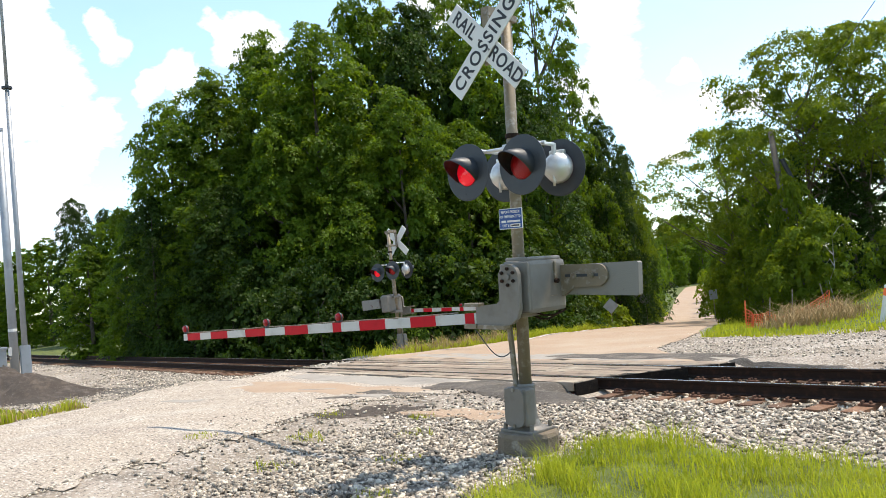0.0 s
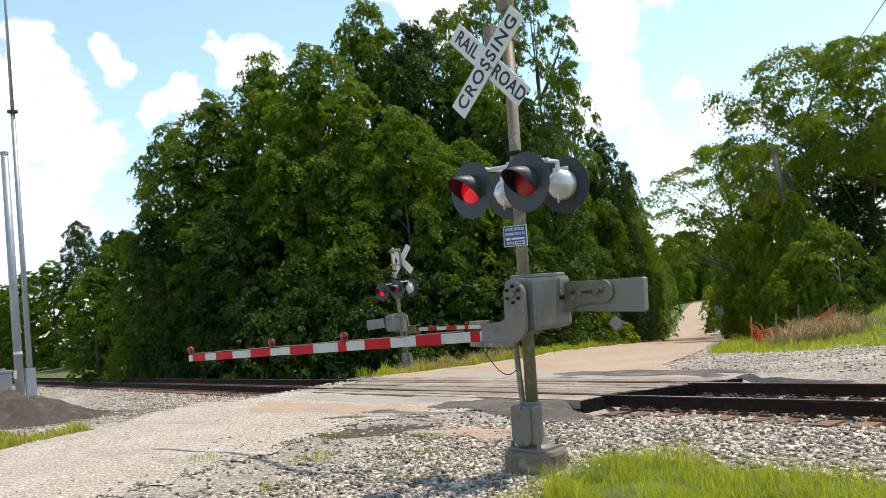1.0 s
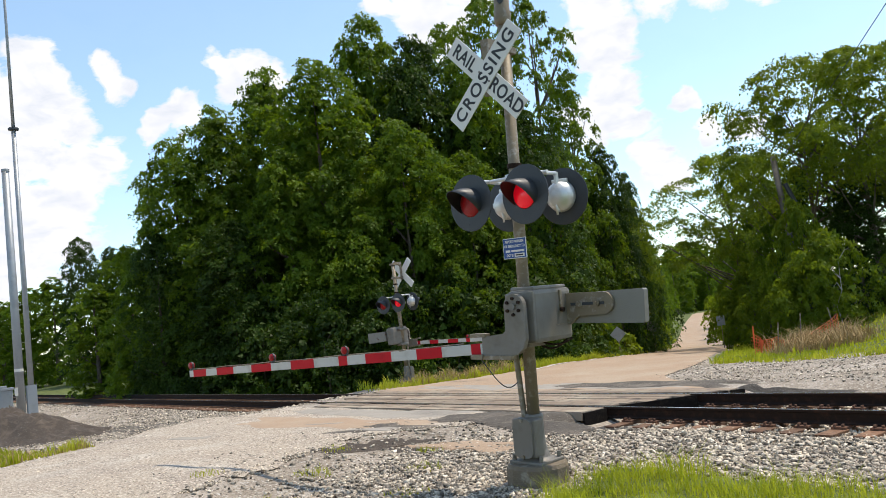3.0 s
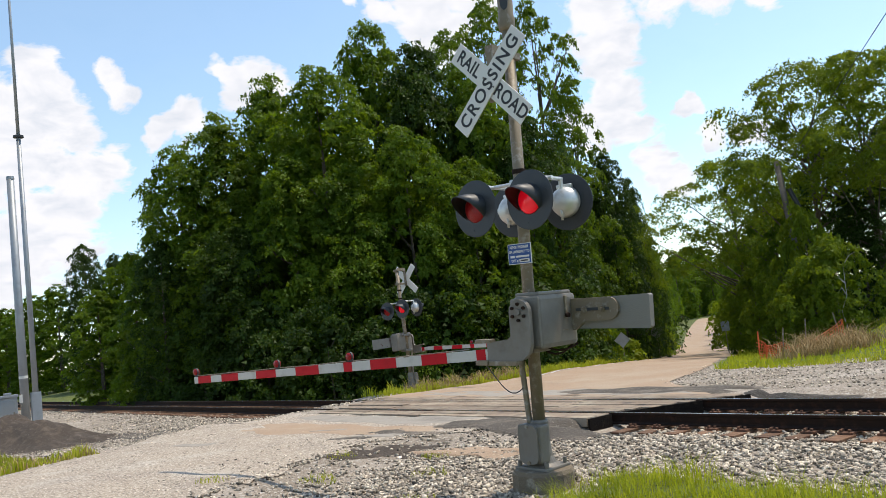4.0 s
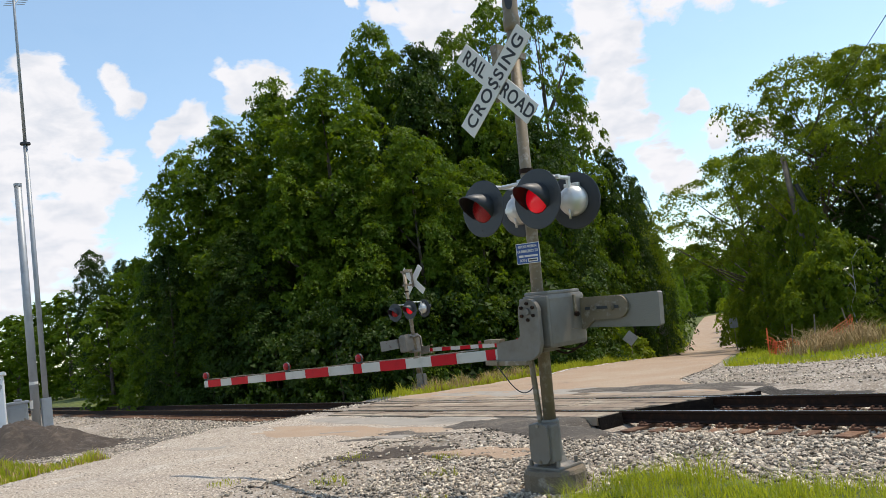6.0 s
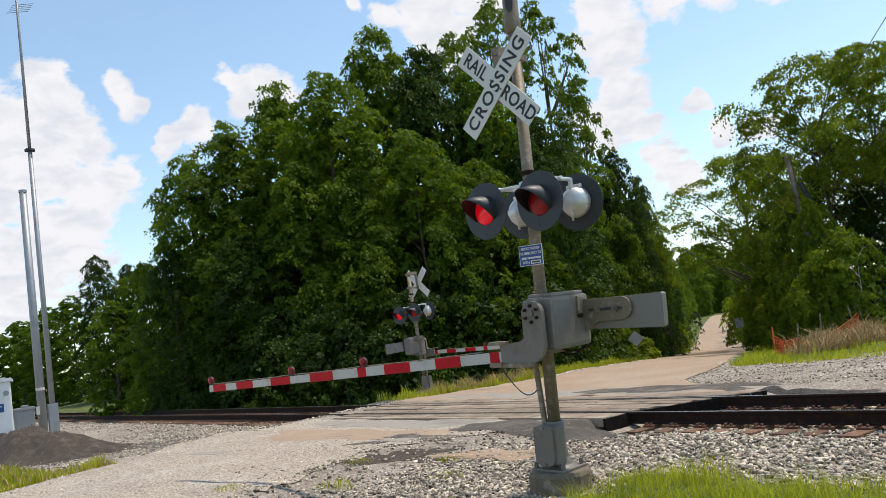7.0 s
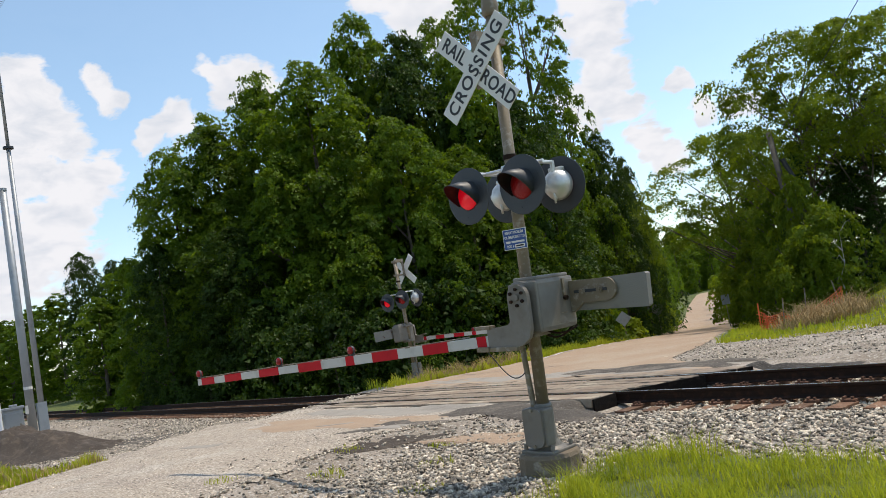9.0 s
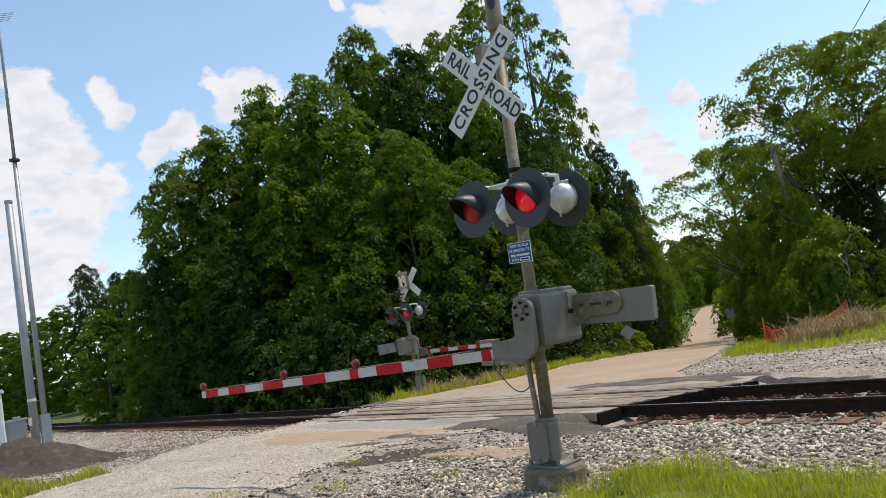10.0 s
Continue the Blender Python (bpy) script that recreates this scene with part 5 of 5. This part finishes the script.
def build_poles():
    x, y = polar(171.16, 33.0)
    z = float(height(x, y))
    mono = thing("steel_mast", pose(x, y, z, 0, 0.3, 0), "tall grey tapered steel pole beside the cabinets", "mast", "steel masts")
    bm = bmesh.new()
    tube(bm, (0, 0, -0.2), (0, 0, 9.15 - z), 0.155, 0.125, 12)
    shaft = part("shaft", bm, PALE_STEEL, mono, smooth=True)
    bm = bmesh.new()
    tube(bm, (0, 0, 9.1 - z), (0, 0, 9.2 - z), 0.14, 0.14, 12)
    part("cap", bm, PALE_STEEL, mono)
    bm = bmesh.new()
    tube(bm, (0, 0, 1.85), (0, 0, 1.95), 0.153, 0.153, 12)
    part("band", bm, WHITE, mono, "pale tag band")
    bm = bmesh.new()
    box(bm, 0.1, 0.2, -0.2, -0.1, 1.0, 1.3, 0.01)
    part("tag_plate", bm, WHITE, mono)
    for k in range(3):
        bm = bmesh.new()
        tube(bm, (0.15, -0.14, 0.5 + 0.4 * k), (0.24, -0.2, 0.5 + 0.4 * k), 0.02, n=6)
        part("step_bolt", bm, STEEL, mono)
    x, y = polar(170.55, 34.5)
    z = float(height(x, y))
    ant = thing("antenna_mast", pose(x, y, z, 0, 0.5, 0), "slender grey tilting antenna mast with a hinged base", "mast", "steel masts")
    bm = bmesh.new()
    tube(bm, (0, 0, 0.2), (0, 0, 11.2), 0.11, 0.08, 12)
    tube(bm, (0, 0, 11.2), (0, 0, 19.5), 0.065, 0.04, 10)
    part("shaft", bm, PALE_STEEL, ant, smooth=True)
    bm = bmesh.new()
    lathe(bm, ((0.09, 11.1), (0.19, 11.12), (0.19, 11.2), (0.09, 11.22)), 14)
    part("collar", bm, BLACK, ant, "dark joint collar")
    bm = bmesh.new()
    box(bm, -0.15, -0.12, -0.17, 0.17, -0.1, 1.3, 0.01)
    box(bm, 0.12, 0.15, -0.17, 0.17, -0.1, 1.3, 0.01)
    box(bm, -0.13, 0.13, 0.12, 0.16, -0.1, 1.1, 0.01)
    part("base_channel", bm, PALE_STEEL, ant)
    bm = bmesh.new()
    tube(bm, (0, 0, 16.8), (-0.6, 0.33, 17.4), 0.02, n=6)
    for k in range(5):
        c = Vector((-0.14 * k, 0.08 * k, 16.8 + 0.15 * k))
        tube(bm, c + Vector((-0.2, -0.36, 0)), c + Vector((0.2, 0.36, 0)), 0.012, n=6)
    part("aerial", bm, PALE_STEEL, ant, "small comb-shaped aerial")


def build_cabinets():
    x, y = polar(172.15, 32.0)
    z = float(height(x, y))
    cab = thing("equipment_cabinet", pose(x, y, z, rz=82), "grey steel equipment cabinet with a sloped lid", "cabinet")
    bm = bmesh.new()
    box(bm, -0.32, 0.32, -0.3, 0.3, 0.0, 1.25, 0.02)
    part("body", bm, CABINET, cab)
    bm = bmesh.new()
    box(bm, -0.36, 0.36, -0.34, 0.34, 1.25, 1.34, 0.02)
    box(bm, -0.1, 0.15, -0.33, -0.1, 1.34, 1.42, 0.02)
    part("lid", bm, CABINET, cab)
    bm = bmesh.new()
    box(bm, -0.26, 0.26, -0.318, -0.3, 0.1, 1.15, 0.008)
    door = part("door", bm, CABINET, cab)
    bm = bmesh.new()
    box(bm, 0.18, 0.22, -0.345, -0.318, 0.55, 0.75, 0.006)
    part("handle", bm, STEEL, door)
    x, y = polar(174.65, 29.0)
    z = float(height(x, y))
    shed = thing("signal_bungalow", pose(x, y, z, rz=82), "white metal signal equipment bungalow with a blue notice", "equipment shed")
    bm = bmesh.new()
    box(bm, -0.95, 0.95, -0.9, 0.9, 0.0, 2.25, 0.03)
    part("wall", bm, SHED, shed)
    bm = bmesh.new()
    slab(bm, [(-1.02, 2.25), (1.02, 2.25), (1.02, 2.33), (0, 2.46), (-1.02, 2.33)], -0.97, 0.97)
    part("roof", bm, SHED, shed)
    for px in (-0.52, 0.4):
        bm = bmesh.new()
        box(bm, px - 0.36, px + 0.36, -0.915, -0.9, 0.12, 2.05, 0.006)
        part("door", bm, SHED, shed)
    bm = bmesh.new()
    box(bm, 0.45, 0.75, -0.925, -0.915, 1.35, 1.6, 0.003)
    part("notice", bm, BLUE, shed, "small blue notice")
    bm = bmesh.new()
    box(bm, 0.5, 0.7, -0.93, -0.925, 1.5, 1.53)
    part("bar", bm, WHITE, shed)
    bm = bmesh.new()
    lathe(bm, ((0.0, 0.0), (0.08, 0.0), (0.08, 0.02), (0.0, 0.02)), 16, pose(0.83, -0.9, 1.9, 90))
    part("badge", bm, CABINET, shed, "small round grey badge")


def road_sign(name, az, d, el_mid, half, shape, label):
    """A sign seen from behind on a thin steel post."""
    x, y = polar(az, d)
    z = float(height(x, y))
    zc = 1.7 + d * math.tan(radians(el_mid)) - z
    s = thing(name, pose(x, y, z, rz=az - 90 + 8), label, "road sign", "road signs")
    bm = bmesh.new()
    box(bm, -0.03, 0.03, 0.0, 0.04, -0.4, zc + half * 0.8, 0.004)
    part("post", bm, STEEL, s)
    bm = bmesh.new()
    n = 4 if shape == "diamond" else 20
    outline = [(half * math.cos(2 * math.pi * k / n), zc + half * math.sin(2 * math.pi * k / n)) for k in range(n)] if shape != "board" else [(-half * 0.8, zc - half), (half * 0.8, zc - half), (half * 0.8, zc + half), (-half * 0.8, zc + half)]
    slab(bm, outline, -0.004, -0.001)
    part("plate", bm, CAST if shape == "round" else CABINET, s)


def build_fence():
    rnd = random.Random(5)
    spots = [polar(122.9, 29.2), polar(121.5, 29.2), polar(120.1, 29.6), polar(117.8, 30.5)]
    fence = thing("safety_fence", pose(0, 0, 0), "sagging orange plastic safety fence on thin posts", "fence")
    tops = []
    for k, (x, y) in enumerate(spots):
        z = float(height(x, y))
        lean = Vector((rnd.uniform(-0.2, 0.2), rnd.uniform(-0.1, 0.1), 1.0))
        bm = bmesh.new()
        tube(bm, Vector((x, y, z - 0.2)), Vector((x, y, z)) + lean * (0.95, 1.0, 1.2, 1.15)[k], 0.022, n=6)
        part("post", bm, ORANGE if k == 0 else STEEL, fence)
        tops.append((Vector((x, y, z)), (0.65, 0.5, 0.42, 0.85)[k]))
    for (a, ha), (b, hb) in zip(tops, tops[1:]):
        bm = bmesh.new()
        for j in range(7):
            q = j / 6
            w = lambda t: a.lerp(b, t) + Vector((0.05 * math.sin(9 * t + j), 0.05 * math.cos(7 * t + j), 0.04 + (ha * (1 - t) + hb * t - 0.15 * math.sin(math.pi * t)) * q))
            for k in range(6):
                tube(bm, w(k / 6), w((k + 1) / 6), 0.008, n=4)
        for k in range(19):
            t = k / 18
            p = a.lerp(b, t) + Vector((0.05 * math.sin(9 * t), 0.05 * math.cos(7 * t), 0.04))
            tube(bm, p, p + Vector((0.03, 0.03, ha * (1 - t) + hb * t - 0.15 * math.sin(math.pi * t))), 0.009, n=4)
        part("net", bm, ORANGE, fence, "orange plastic netting")


def build_utility():
    x, y = polar(119.35, 40.0)
    z = float(height(x, y))
    pole = thing("utility_pole", pose(x, y, z, 0, 0, 37) @ pose(0, 0, 0, 0, -3, 0), "weathered wooden utility pole rising among the trees", "utility pole")
    bm = bmesh.new()
    tube(bm, (0, 0, -0.5), (0, 0, 7.55 - z), 0.15, 0.13, 12)
    part("pole", bm, WOOD, pole, smooth=True)
    bm = bmesh.new()
    tube(bm, (0.62, 0, 4.9 - z), (0.27, 0, 6.2 - z), 0.11, 0.11, 12)
    part("transformer", bm, BLACK, pole, "dark slanting can on the pole")
    wire = thing("power_line", pose(0, 0, 0), "thin overhead power line crossing the sky", "power line")
    a = Vector((x, y, 7.4))
    b = Vector((-1.7, 17.1, 12.3))
    bm = bmesh.new()
    for k in range(16):
        p, q = [a.lerp(b, t) - Vector((0, 0, 0.15 * math.sin(math.pi * t))) for t in (k / 16, (k + 1) / 16)]
        tube(bm, p, q, 0.014, n=5)
    part("cable", bm, BLACK, wire)


def marker_post():
    x, y = polar(114.9, 24.0)
    z = float(height(x, y))
    m = thing("marker_post", pose(x, y, z, 0, 14, 0), "leaning white and orange marker post by the lot", "marker post")
    bm = bmesh.new()
    box(bm, -0.06, 0.06, -0.02, 0.02, -0.1, 1.0, 0.006)
    part("post", bm, WHITE, m)
    bm = bmesh.new()
    box(bm, -0.062, 0.062, -0.022, 0.022, 0.72, 0.92)
    part("band", bm, ORANGE, m)


def bare_branch():
    """A dead forked branch bleached grey, hanging in the bushes."""
    x, y = polar(117.6, 34.0)
    z = float(height(x, y))
    t = thing("dead_branch", pose(x, y, z + 0.4) @ Matrix.Scale(0.55, 4), "bleached dead branch sticking out of the bushes", "branch")
    rnd = random.Random(8)
    bm = bmesh.new()
    tube(bm, (0.2, 0, 0.0), (0.0, 0, 1.2), 0.05, 0.04, 6)
    p = Vector((0, 0, 1.2))
    for k in range(7):
        e = p + Vector((rnd.uniform(-0.6, 0.6), rnd.uniform(-0.3, 0.3), rnd.uniform(0.5, 1.3)))
        tube(bm, p, e, 0.03, 0.018, 5)
        tube(bm, e, e + Vector((rnd.uniform(-0.5, 0.5), rnd.uniform(-0.2, 0.2), rnd.uniform(-0.7, 0.5))), 0.018, 0.006, 5)
        if k % 2:
            p = e
    part("limb", bm, BARK_PALE, t)


BARK_PALE = material("bleached_wood", (0.36, 0.33, 0.29), 0.9, spots=(((0.22, 0.19, 0.16), 6.0, 0.5, 0.7),), bump=0.5)
build_poles()
build_cabinets()
road_sign("diamond_sign", 131.55, 46.0, -2.12, 0.44, "diamond", "bare metal back of a diamond road sign on a post")
road_sign("round_sign", 129.2, 62.0, -1.85, 0.42, "round", "dark round road sign beside the road, from behind")
road_sign("roadside_board", 124.75, 60.0, -1.95, 0.35, "board", "small rectangular road sign on a post")
build_fence()
build_utility()
marker_post()
bare_branch()
# painted edge line
line = ribbon("edge_line", 19.0, 60.0, 0.5, WHITE, 0.028, 0.25, 0.0, across=2)
m = line.data
n = len(m.vertices)
for k in range(0, n, 2):
    m.vertices[k + 1].co = m.vertices[k].co + Vector((0.14, 0.02, 0.0))
tagged(line, "faded white painted line along the road's edge", "road marking", kind="structure")


motions()
